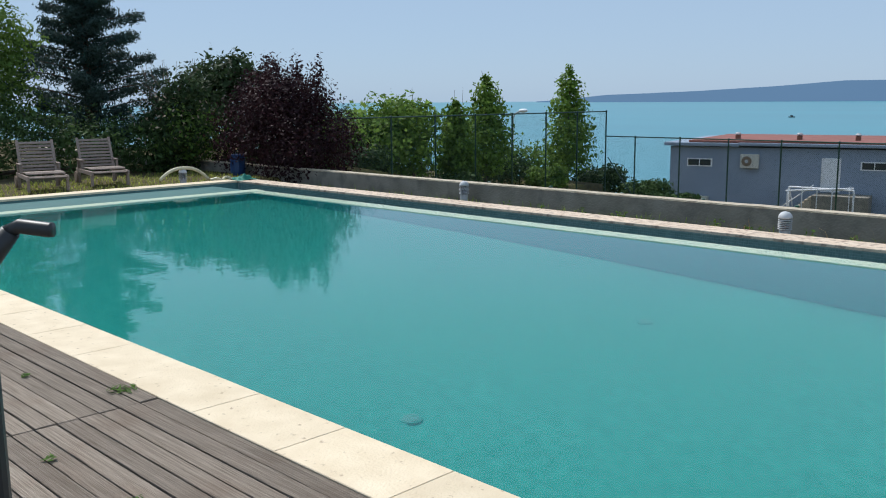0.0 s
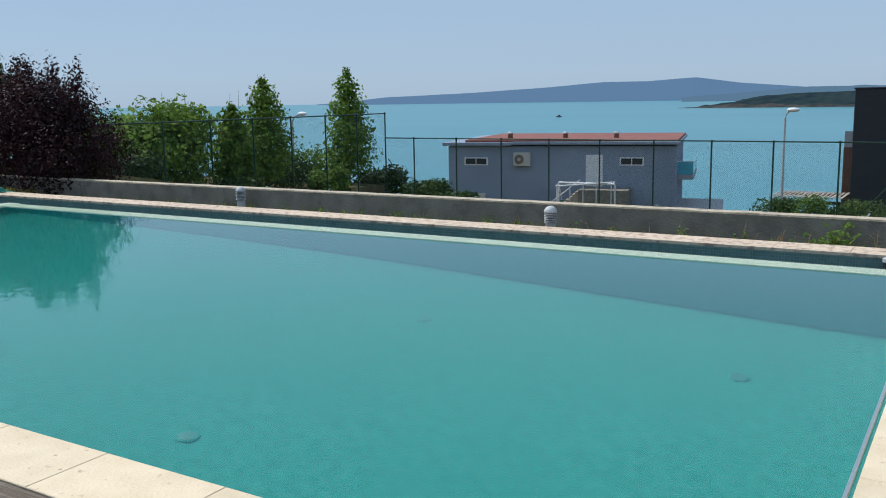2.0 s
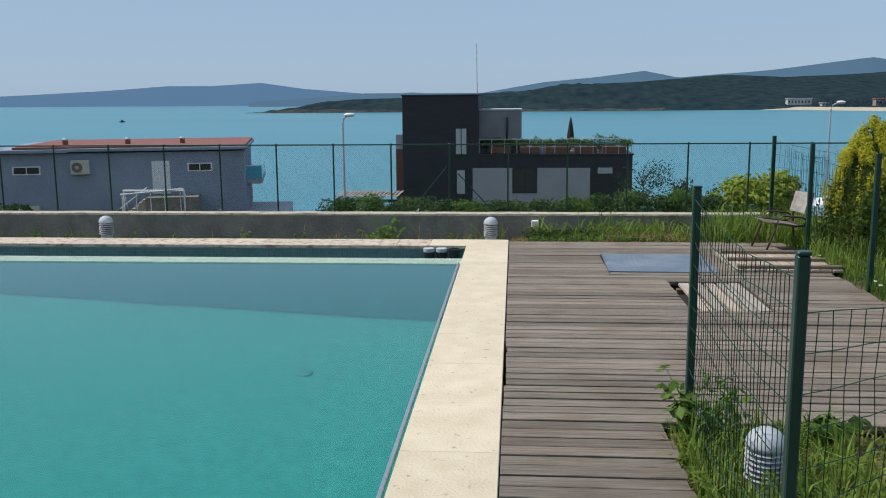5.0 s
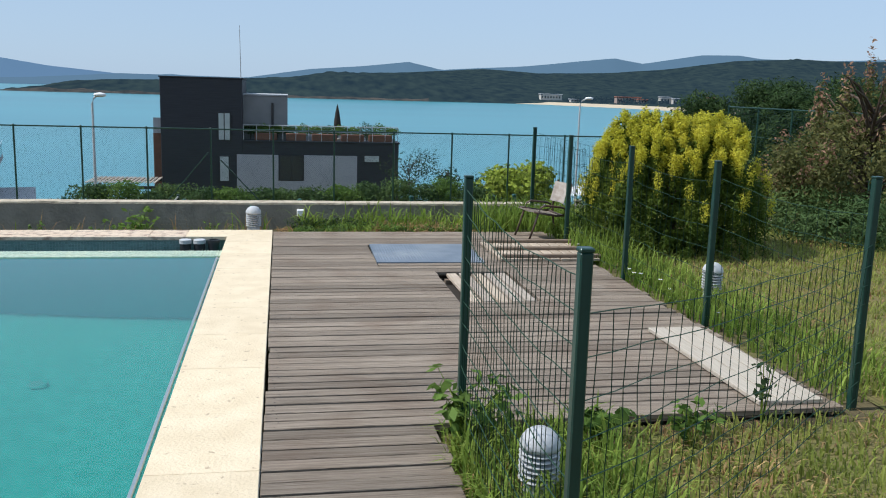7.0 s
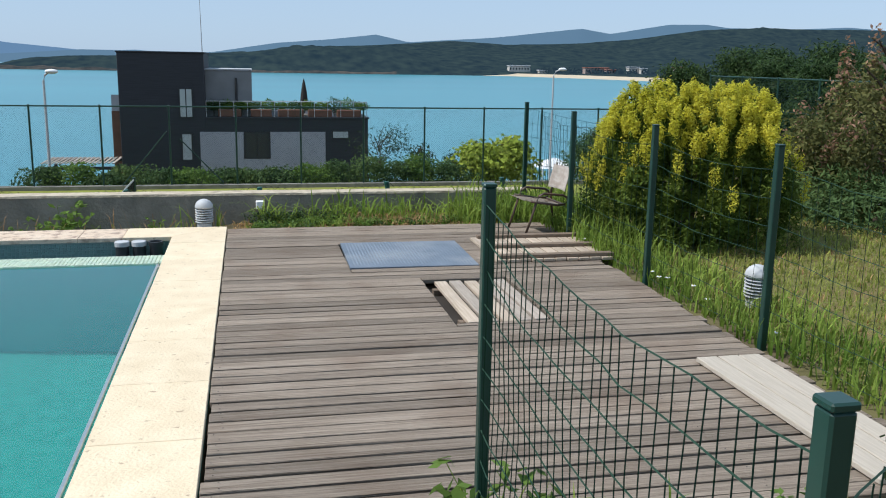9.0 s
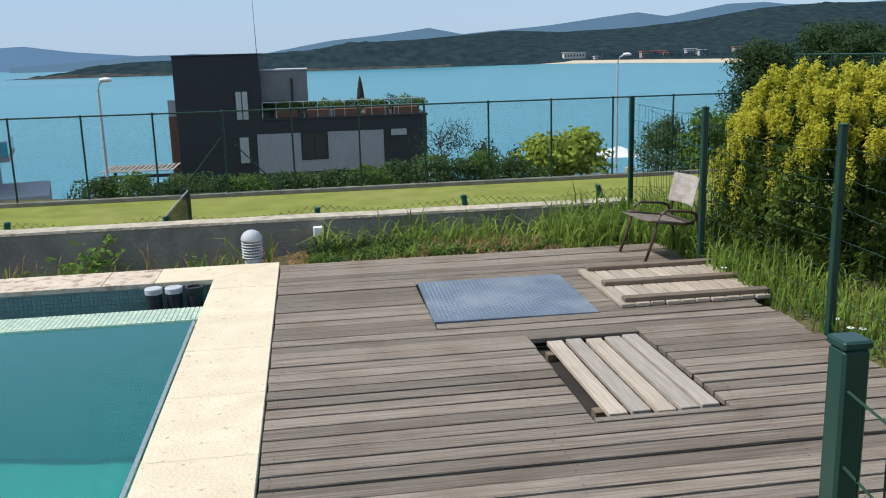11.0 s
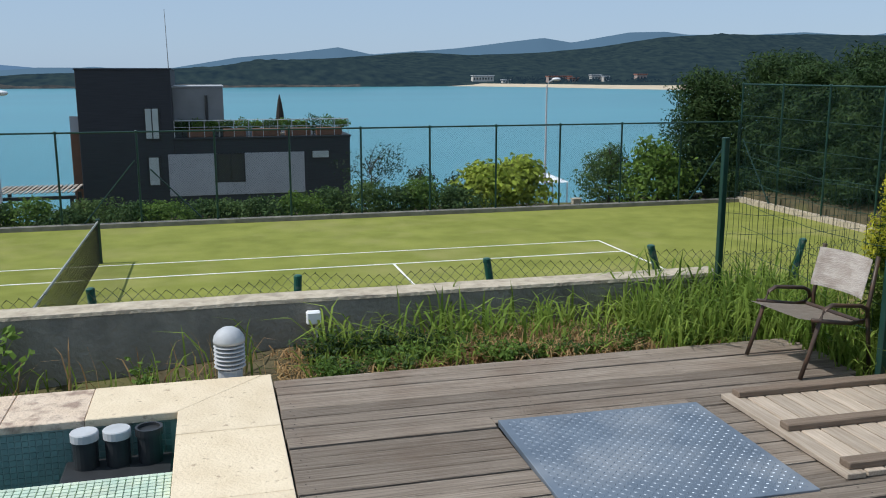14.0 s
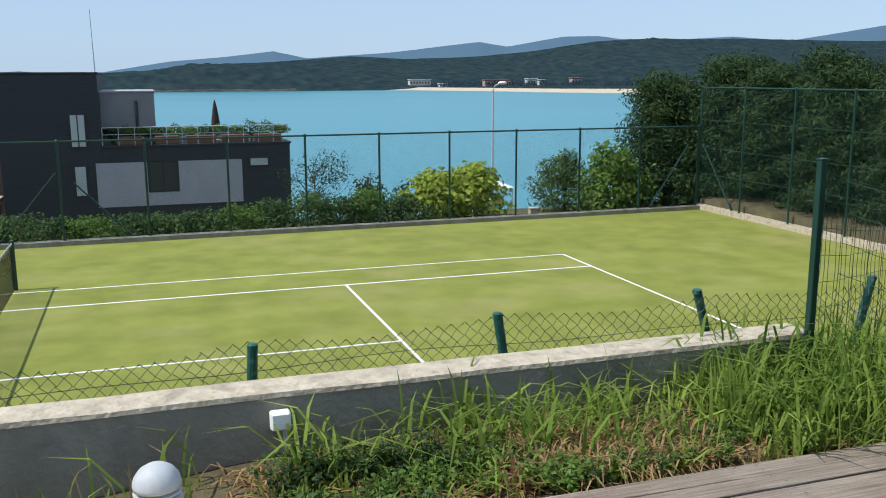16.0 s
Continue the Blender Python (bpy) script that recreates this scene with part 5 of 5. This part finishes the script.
# lawn shrubs
gold = thing("golden_thuja", "large golden thuja with drooping yellow tips", "bush", (4.24, -0.85, -0.08))
part("trunk", tube(((0, 0, -.1), (0, 0, .8)), 0.07, 6), M_BARK, gold)
rr = random.Random(2)
inner, tips = [], []
for k in range(420):
    a, f = rr.uniform(0, 6.28), rr.random() ** 0.8
    q = 1.0 * math.cos(f * 1.45) ** 0.5 * rr.uniform(.88, 1.05)
    z = 0.10 + 1.26 * math.sin(f * 1.5) * rr.uniform(.9, 1.06)
    p = (math.cos(a) * q, math.sin(a) * q, z)
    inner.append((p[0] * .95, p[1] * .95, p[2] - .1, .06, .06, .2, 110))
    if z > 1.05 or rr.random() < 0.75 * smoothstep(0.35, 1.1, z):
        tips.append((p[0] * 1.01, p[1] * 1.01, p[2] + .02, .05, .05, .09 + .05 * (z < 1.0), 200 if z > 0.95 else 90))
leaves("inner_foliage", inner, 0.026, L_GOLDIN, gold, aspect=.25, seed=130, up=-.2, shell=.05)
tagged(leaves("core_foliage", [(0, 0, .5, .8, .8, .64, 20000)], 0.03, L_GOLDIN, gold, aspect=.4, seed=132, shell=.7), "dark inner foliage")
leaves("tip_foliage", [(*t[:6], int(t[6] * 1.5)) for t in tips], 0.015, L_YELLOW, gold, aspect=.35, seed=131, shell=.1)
red = thing("red_tree", "small tree with olive leaves and reddish young shoots", "tree", (7.5, 0.5, -0.15))
limbs(red, (0, 0, 1.7), 0.9, 34, 140, 0.08, low=0.15)
shoots, young = [], []
for k in range(95):
    a, q = rr.uniform(0, 6.28), rr.random() ** 0.5
    x, y = math.cos(a) * q * 1.35, math.sin(a) * q * 1.0
    z = (0.35 + 1.5 * rr.random()) * (1.1 - 0.45 * q)
    shoots.append((x, y, z, .22, .22, .27, 190))
    if rr.random() < .6:
        young.append((x * 1.02, y * 1.02, z + .2, .12, .12, .2, 45))
for x, z in ((-.1, 2.1), (-.75, 1.75), (.5, 2.25), (.9, 1.9), (.15, 1.9), (-.4, 1.85), (1.2, 1.7)):
    shoots.append((x, 0, z - .2, .11, .11, .4, 150))
    young.append((x, 0, z, .09, .09, .38, 110))
leaves("crown", shoots, 0.032, L_OLIVE, red, aspect=.45, seed=140, shell=.1)
leaves("young_leaves", young, 0.028, L_RED, red, aspect=.45, seed=141, shell=.1)
for i, (x, y, r, h) in enumerate(((6.5, -0.6, .8, .52), (7.4, -0.8, .85, .56), (8.4, -0.7, .9, .58), (9.3, -.4, .9, .6), (9.0, .5, 1.0, 1.1), (6.4, .2, .6, .55))):
    s = thing("lawn_shrub", "spreading dark juniper at the lawn edge", "shrub", (x, y, -.2), group="junipers")
    leaves("crown", [(0, 0, h * .6, r, r, h * .7, 4200), (.3, 0, h, r * .6, r * .6, h * .4, 900)], 0.035, L_JUNIPER if i % 3 else L_CYP, s, aspect=.25, seed=150 + i, up=.5)
    part("stem", tube(((0, 0, -.2), (0, 0, h * .5)), 0.04, 5), M_BARK, s)
for i in range(12):
    s = thing("terrace_plant", "low clipped terrace shrub along the railing", "plant", (-1.7 + i * .78, 45.75, -1.6), group="terrace plants")
    part("stem", tube(((0, 0, -.2), (0, 0, .3)), 0.03, 5), M_BARK, s)
    leaves("crown", [(0, 0, .42, .5, .3, .3 + (.22 if i in (9, 10) else .06 * math.sin(i * 2.1)), 900)], 0.05, (L_CYP, L_MID, L_MID)[i % 3], s, seed=160 + i)


# ---- grass and weeds ----
def blades(name, places, material, label, seed, width=0.006, kind="stuff"):
    """Bent tapering blades; places give x, y, z, height, lean."""
    rng = np.random.default_rng(seed)
    P = np.array(places)
    n = len(P)
    a = rng.uniform(0, 6.283, n)
    d = np.stack((np.cos(a), np.sin(a), np.zeros(n)), 1)
    s = np.stack((-np.sin(a), np.cos(a), np.zeros(n)), 1)
    h, ln = P[:, 3:4], P[:, 4:5]
    b = P[:, :3]
    w = width * (0.7 + 0.6 * rng.random((n, 1)))
    up = np.array((0, 0, 1.0))
    rows = []
    for f, k in ((0, 1.0), (0.35, 0.95), (0.7, 0.7)):
        c = b + up * h * f * (1 - 0.25 * f * ln) + d * h * ln * f * f
        rows += [c - s * w * k, c + s * w * k]
    rows.append(b + up * h * (1 - 0.5 * ln) + d * h * ln * 1.1)
    V = np.stack(rows, 1).reshape(-1, 3)
    F = []
    for i in range(n):
        q = i * 7
        F += [(q, q + 1, q + 3, q + 2), (q + 2, q + 3, q + 5, q + 4), (q + 4, q + 5, q + 6)]
    o = obj(name, (V.tolist(), [], F), material)
    return tagged(o, label, "grass", kind=kind)


rng = np.random.default_rng(3)


def scatter(n, x0, x1, y0, y1, h0, h1, lean, z=-0.04, clump=0.0):
    out = []
    while len(out) < n:
        x, y = rng.uniform(x0, x1), rng.uniform(y0, y1)
        if clump and noise.noise(Vector((x * 1.7, y * 1.7, 4))) < rng.uniform(-0.5, 0.9) * clump:
            continue
        out.append((x, y, ground_z(x, y) + (z + 0.04), rng.uniform(h0, h1), rng.uniform(0.1, lean)))
    return out


blades("tall_grass", scatter(150, 0.4, 3.3, 0.35, 0.82, 0.12, 0.34, 1.3, clump=1.3) + scatter(330, 1.2, 3.3, 0.3, 0.82, 0.12, 0.34, 1.3, clump=1.2) + scatter(700, 0.2, 3.2, 0.02, 0.6, 0.06, 0.17, 1.3, clump=1.1) + scatter(800, 2.3, 3.7, -0.1, 1.0, 0.15, 0.48, 1.0) + scatter(36, 0.3, 3.0, 0.5, 0.8, 0.25, 0.42, 1.1), M_GRASS, "tall green grass along the concrete wall", 1, 0.007)
blades("broad_grass", scatter(34, 0.3, 1.2, 0.4, 0.8, 0.2, 0.46, 1.4, clump=.8) + scatter(110, 1.0, 3.4, 0.2, 0.8, 0.2, 0.46, 1.4, clump=1.1) + scatter(170, 2.5, 3.7, 0.0, 0.95, 0.25, 0.6, 1.1) + scatter(7, -0.6, 0.0, 0.4, 0.75, 0.28, 0.45, 1.0), M_GRASS, "broad arching grass blades by the wall", 8, 0.0095)
blades("strip_grass", scatter(300, -6, 0.0, 0.1, 0.8, 0.12, 0.32, .9, clump=1.2) + scatter(420, -15, -6, 0.05, 0.8, 0.2, 0.36, .9, clump=1.0), M_GRASS, "patchy grass along the wall foot", 2)
blades("dry_grass", scatter(1800, 0.05, 2.9, 0.0, 0.75, 0.02, 0.09, 2.2, clump=.9) + scatter(1700, 1.15, 2.2, 0.05, 0.5, 0.04, 0.17, 2.4, clump=.6) + scatter(120, -6, 0.0, 0.1, 0.75, 0.2, 0.45, 1.0) + scatter(5200, 3.3, 8.5, -7.5, 0.8, 0.02, 0.075, 1.6, clump=1.0) + scatter(2600, 0.85, 4.2, -8.6, -5.9, 0.02, 0.10, 1.8, clump=.8), M_DRY, "dry brown stalks and dead leaves", 3, 0.005)
blades("edge_grass", scatter(2600, 3.03, 3.7, -5.7, 0.2, 0.06, 0.26, .9) + scatter(700, 3.0, 3.5, -1.7, 0.6, 0.15, 0.42, .9), M_GRASS, "overgrown grass along the deck edge", 4)
blades("lawn_grass", scatter(34000, 3.3, 9.5, -7.5, 1.0, 0.03, 0.10, .9) + scatter(9500, 0.85, 4.2, -8.6, -5.9, 0.03, 0.12, .9) + scatter(1500, 5, 11, 0, 5, .05, .15, .9), leaf_mat("lawn_blades", (0.24, 0.28, 0.06), (0.36, 0.37, 0.10), island=.3, through=.5), "short sunlit lawn", 5, 0.005)
blades("weed_grass", scatter(900, 0.85, 1.6, -7.2, -5.9, 0.08, 0.3, .8) + scatter(420, 0.8, 0.98, -8.0, -5.9, 0.05, 0.16, .9), M_GRASS, "weeds beside the deck corner", 6)
blades("far_lawn", scatter(3500, -19.5, -16.6, -7, 0.5, 0.03, 0.10, .9), bpy.data.materials["lawn_blades"], "lawn under the loungers", 7, 0.009)


def weed(label, at, n, spread, h, size, material, seed, group="weeds"):
    w = thing("weed", label, "weed", at, group=group)
    r = random.Random(seed)
    bm, tips = bmesh.new(), []
    for i in range(n):
        a, q = r.uniform(0, 6.28), r.uniform(.2, 1) * spread
        e = Vector((math.cos(a) * q, math.sin(a) * q, h * r.uniform(.5, 1)))
        tube((Vector((0, 0, -.03)), e * .5 + Vector((0, 0, h * .15)), e), 0.004, 4, bm, radius_end=.002)
        for f in (.5, .75, 1.0):
            p = Vector((0, 0, 0)).lerp(e, f) + Vector((0, 0, h * .15 * (1 - f)))
            tips.append((p.x, p.y, p.z, .03 + size * .6, .03 + size * .6, .025, 4))
    tagged(part("stalk", bm, M_GRASS, w), kind="stuff")
    leaves("foliage", tips, size, material, w, aspect=.55, seed=seed, up=1.2, shell=.2)
    return w


weed("broad-leaved green weed against the wall", (-1.55, 0.55, -0.3), 16, .28, .46, .035, L_FRESH, 1)
weed("broad-leaved weed at the deck corner", (0.93, -6.05, -0.04), 16, .2, .34, .032, L_MID, 2)
weed("leafy weed beside the deck edge", (2.0, -6.1, -0.04), 9, .17, .17, .026, L_MID, 3)
weed("leafy weed beside the wire fence", (1.55, -6.0, -0.04), 9, .16, .16, .04, L_MID, 4)
weed("tall dark weed at the loose boards", (2.45, -5.95, -0.04), 6, .08, .42, .02, L_DARK, 5)
for i in range(46):
    x = 0.2 + 2.9 * rng.random() ** 1.7
    weed("low leafy ground weed along the wall", (x, rng.uniform(0.02, 0.45), ground_z(x, 0.3)), 11, .12, .1, .013, (L_MID, L_FRESH, L_JUNIPER)[i % 3], 20 + i)
for i in range(9):
    weed("dark bushy weed under the wall socket", (0.28 + 0.09 * i, 0.3 + 0.2 * rng.random(), -0.12), 16, .15, .2, .014, (L_DARK, L_CYP)[i % 2], 300 + i, "dark weeds")
for i in range(14):
    weed("low leafy weed by the coping", (-9.5 + i * .68 + rng.uniform(-.2, .2), rng.uniform(0.1, .5), -0.3), 8, .12, .33, .02, L_MID, 60 + i)
for i, (x, y, s) in enumerate(((-4.92, -8.2, .09), (-3.5, -8.85, .06), (-4.2, -8.9, .03), (-5.6, -8.5, .03))):
    w = thing("fallen_leaves", "small green fallen sprig on the deck", "leaves", (x, y, 0.004), group="fallen sprigs")
    leaves("leaf", [(0, 0, .008, s, s, .008, int(90 * s * 6))], .025, L_MID, w, aspect=.3, seed=200 + i, up=3)
for i, (x, y) in enumerate(((3.1, -2.55), (3.13, -2.75), (3.08, -2.72), (3.12, -3.35), (3.05, -1.3), (3.15, -4.1), (3.2, -3.0))):
    f = thing("daisy", "white daisy at the lawn edge", "flower", (x, y, -0.04), group="daisies")
    part("stalk", tube(((0, 0, 0), (0.01, 0, .1)), .002, 4), M_GRASS, f)
    part("petals", lathe(((.004, .1), (.02, .104), (.018, .107)), 10), M_WHITE, f)
    part("centre", lathe(((.006, .106), (.006, .11), (.002, .112)), 8), L_YELLOW, f)

# ---- pieces: coping slabs, mosaic, deck planks ----
cop = thing("coping_stones", "cream travertine coping slabs round the pool", "coping", kind="structure")


def prism(poly, z0, z1):
    bm = bmesh.new()
    lo, mid, hi = ([bm.verts.new((x, y, z)) for x, y in poly] for z in (z0, z1 - 0.004, z1 - 0.004))
    c = Vector((sum(p[0] for p in poly) / len(poly), sum(p[1] for p in poly) / len(poly)))
    for v, (x, y) in zip(hi, poly):
        d = (Vector((x, y)) - c)
        v.co = (x - 0.003 * (1 if d.x > 0 else -1), y - 0.003 * (1 if d.y > 0 else -1), z1)
    n = len(poly)
    for a, b in ((lo, mid), (mid, hi)):
        for i in range(n):
            bm.faces.new((a[i], a[(i + 1) % n], b[(i + 1) % n], b[i]))
    bm.faces.new(hi)
    bm.faces.new(lo[::-1])
    return bm


def slabs(a, b, step, make, material, gap=0.0013):
    v = a
    while v < b - 0.01:
        w = min(v + step, b)
        part("slab", prism(make(v + gap, w - gap), -0.036, random.uniform(-0.0015, 0.001)), material, cop)
        v = w


random.seed(4)
slabs(-16.55, 0.0, 0.765, lambda a, b: ((a, -8.12), (b, -8.12), (b, -7.69), (a, -7.69)), M_STONE)
slabs(-7.69, -0.72, 0.7, lambda a, b: ((-0.465, a), (0, a), (0, b), (-0.465, b)), M_STONE)
part("slab", prism(((-0.465, -0.717), (0, -0.717), (0, 0.0), (-0.04, 0.0), (-0.465, -0.43)), -0.036, 0.0), M_STONE, cop)
part("slab", prism(((-0.88, -0.437), (-0.47, -0.437), (-0.045, 0.0), (-0.88, 0.0)), -0.036, 0.001), M_STONE, cop)
slabs(-16.55, -0.88, 0.765, lambda a, b: ((a, -0.437), (b, -0.437), (b, 0.0), (a, 0.0)), M_STONE_WORN)
slabs(-7.69, -0.44, 0.7, lambda a, b: ((-16.55, a), (-16.13, a), (-16.13, b), (-16.55, b)), M_STONE)


def mosaic(name, parent, origin, u, v, nu, nv, pitch, material, lift, label):
    """Small square tiles with joints between, standing proud of their bed by lift."""
    o, u, v = Vector(origin), Vector(u), Vector(v)
    nrm = u.cross(v)
    vs, fs = [], []
    g = pitch * 0.06
    for i in range(nu):
        for j in range(nv):
            p = o + u * (i * pitch) + v * (j * pitch)
            q = len(vs)
            for k, t in ((0, 0), (1, lift)):
                e = g + (0.001 if k else 0)
                for a, b in ((e, e), (pitch - e, e), (pitch - e, pitch - e), (e, pitch - e)):
                    vs.append(tuple(p + u * a + v * b + nrm * t))
            fs += [(q + 4, q + 5, q + 6, q + 7)] + [(q + k, q + (k + 1) % 4, q + 4 + (k + 1) % 4, q + 4 + k) for k in range(4)]
    return tagged(part(name, (vs, [], fs), material, parent, label), kind="stuff")


M_WALLTILE = mat("gutter_mosaic", (0.125, 0.22, 0.213), (0.18, 0.28, 0.268), rough=0.35, scale=7, island=0.12)
mosaic("weir_tiles", bpy.data.objects["pool_weir_core"], (-14.3, -1.318, -0.05), (1, 0, 0), (0, 1, 0), 461, 10, 0.03, M_WEIR, 0.01, "pale green mosaic tiles")
mosaic("wall_tiles", bpy.data.objects["gutter_wall"], (-16.1, Y1, -0.62), (1, 0, 0), (0, 0, 1), 520, 19, 0.03, M_WALLTILE, 0.004, "blue-green mosaic tiles")
mosaic("weir_back_tiles", bpy.data.objects["pool_weir_core"], (X1, -1.0, -0.6), (-1, 0, 0), (0, 0, 1), 461, 18, 0.03, M_WALLTILE, 0.004, "blue-green mosaic tiles")

deck = thing("deck_planks", "weathered grey-brown teak decking", "deck", kind="structure")
HOLES = ((0.955, 1.945, -1.905, -0.955), (1.425, 2.05, -3.42, -2.315))
plank_meshes = {}


def plank(x0, x1, y0, y1, z):
    key = (round(x1 - x0, 2), round(y1 - y0, 3))
    if key not in plank_meshes:
        me = bpy.data.meshes.new("plank")
        bm = box(0, key[0], 0, key[1], -0.03, 0, 0.003)
        bm.to_mesh(me)
        bm.free()
        me.materials.append(M_DECK)
        plank_meshes[key] = me
    p = new("plank", plank_meshes[key])
    p.parent = deck
    p.matrix_basis = pose(x0, y0, z, random.uniform(-.5, .5), random.uniform(-.06, .06), random.uniform(-.08, .08))


PITCH = 0.1128
for i in range(51):
    y1 = -0.1 - i * PITCH
    wide = y1 < -2.4  # shrunken boards with open joints
    y0 = y1 - 0.1128 + (random.choice((0.013, 0.017, 0.02, 0.024)) if wide else random.choice((0.007, 0.008, 0.009, 0.011)))
    spans, x = [], 0.006 + random.uniform(0, .006) + (0.009 if -5.2 < y1 < -4.4 else 0)
    end = 2.98 + random.uniform(-.02, .03) + (0.12 * smoothstep(-1.2, -0.2, y0))
    for h in HOLES:
        if y0 < h[3] and y1 > h[2]:
            spans.append((x, h[0] - 0.006))
            if y0 < h[2] - 0.014:
                plank(h[0] - 0.003, h[1] + 0.003, y0, h[2] - 0.006, -0.001)
            if y1 > h[3] + 0.014:
                plank(h[0] - 0.003, h[1] + 0.003, h[3] + 0.006, y1, -0.001)
            x = h[1] + 0.006
    spans.append((x, end))
    for a, b in spans:
        plank(a, b, y0, y1, random.uniform(-0.006, 0.0))
i = 0
while -5.84 - i * PITCH > -8.05:
    plank(0.006, 0.815 + random.uniform(-.012, .012), -5.95 - i * PITCH, -5.95 - i * PITCH + random.uniform(0.096, 0.101), random.uniform(-.006, -.001))
    i += 1
for i in range(46):
    y1 = -8.128 - i * PITCH
    for a, b in ((-17.4, -12.9), (-12.894, -8.7), (-8.694, -4.66), (-4.654, 0.78)):
        plank(a, b, y1 - 0.104, y1, random.uniform(-.004, 0))

screw_v, screw_f = [], []
rs = random.Random(6)
for i in range(51):
    y1 = -0.1 - i * PITCH
    for x in (0.06, 1.2, 2.12, 2.95):
        if any(h[0] - 0.02 < x < h[1] + 0.02 and y1 - 0.12 < h[3] and y1 > h[2] for h in HOLES):
            continue
        for dy in (0.026, 0.078):
            q, cx, cy = len(screw_v), x + rs.uniform(-0.02, 0.02), y1 - dy + rs.uniform(-0.004, 0.004)
            screw_v += [(cx + 0.0036 * math.cos(k), cy + 0.0036 * math.sin(k), 0.0022) for k in (0, 1.05, 2.09, 3.14, 4.19, 5.24)]
            screw_f.append(tuple(range(q, q + 6)))
tagged(part("screw_heads", (screw_v, [], screw_f), M_DARK_SHADE, deck, "dark screw heads"), kind="stuff")
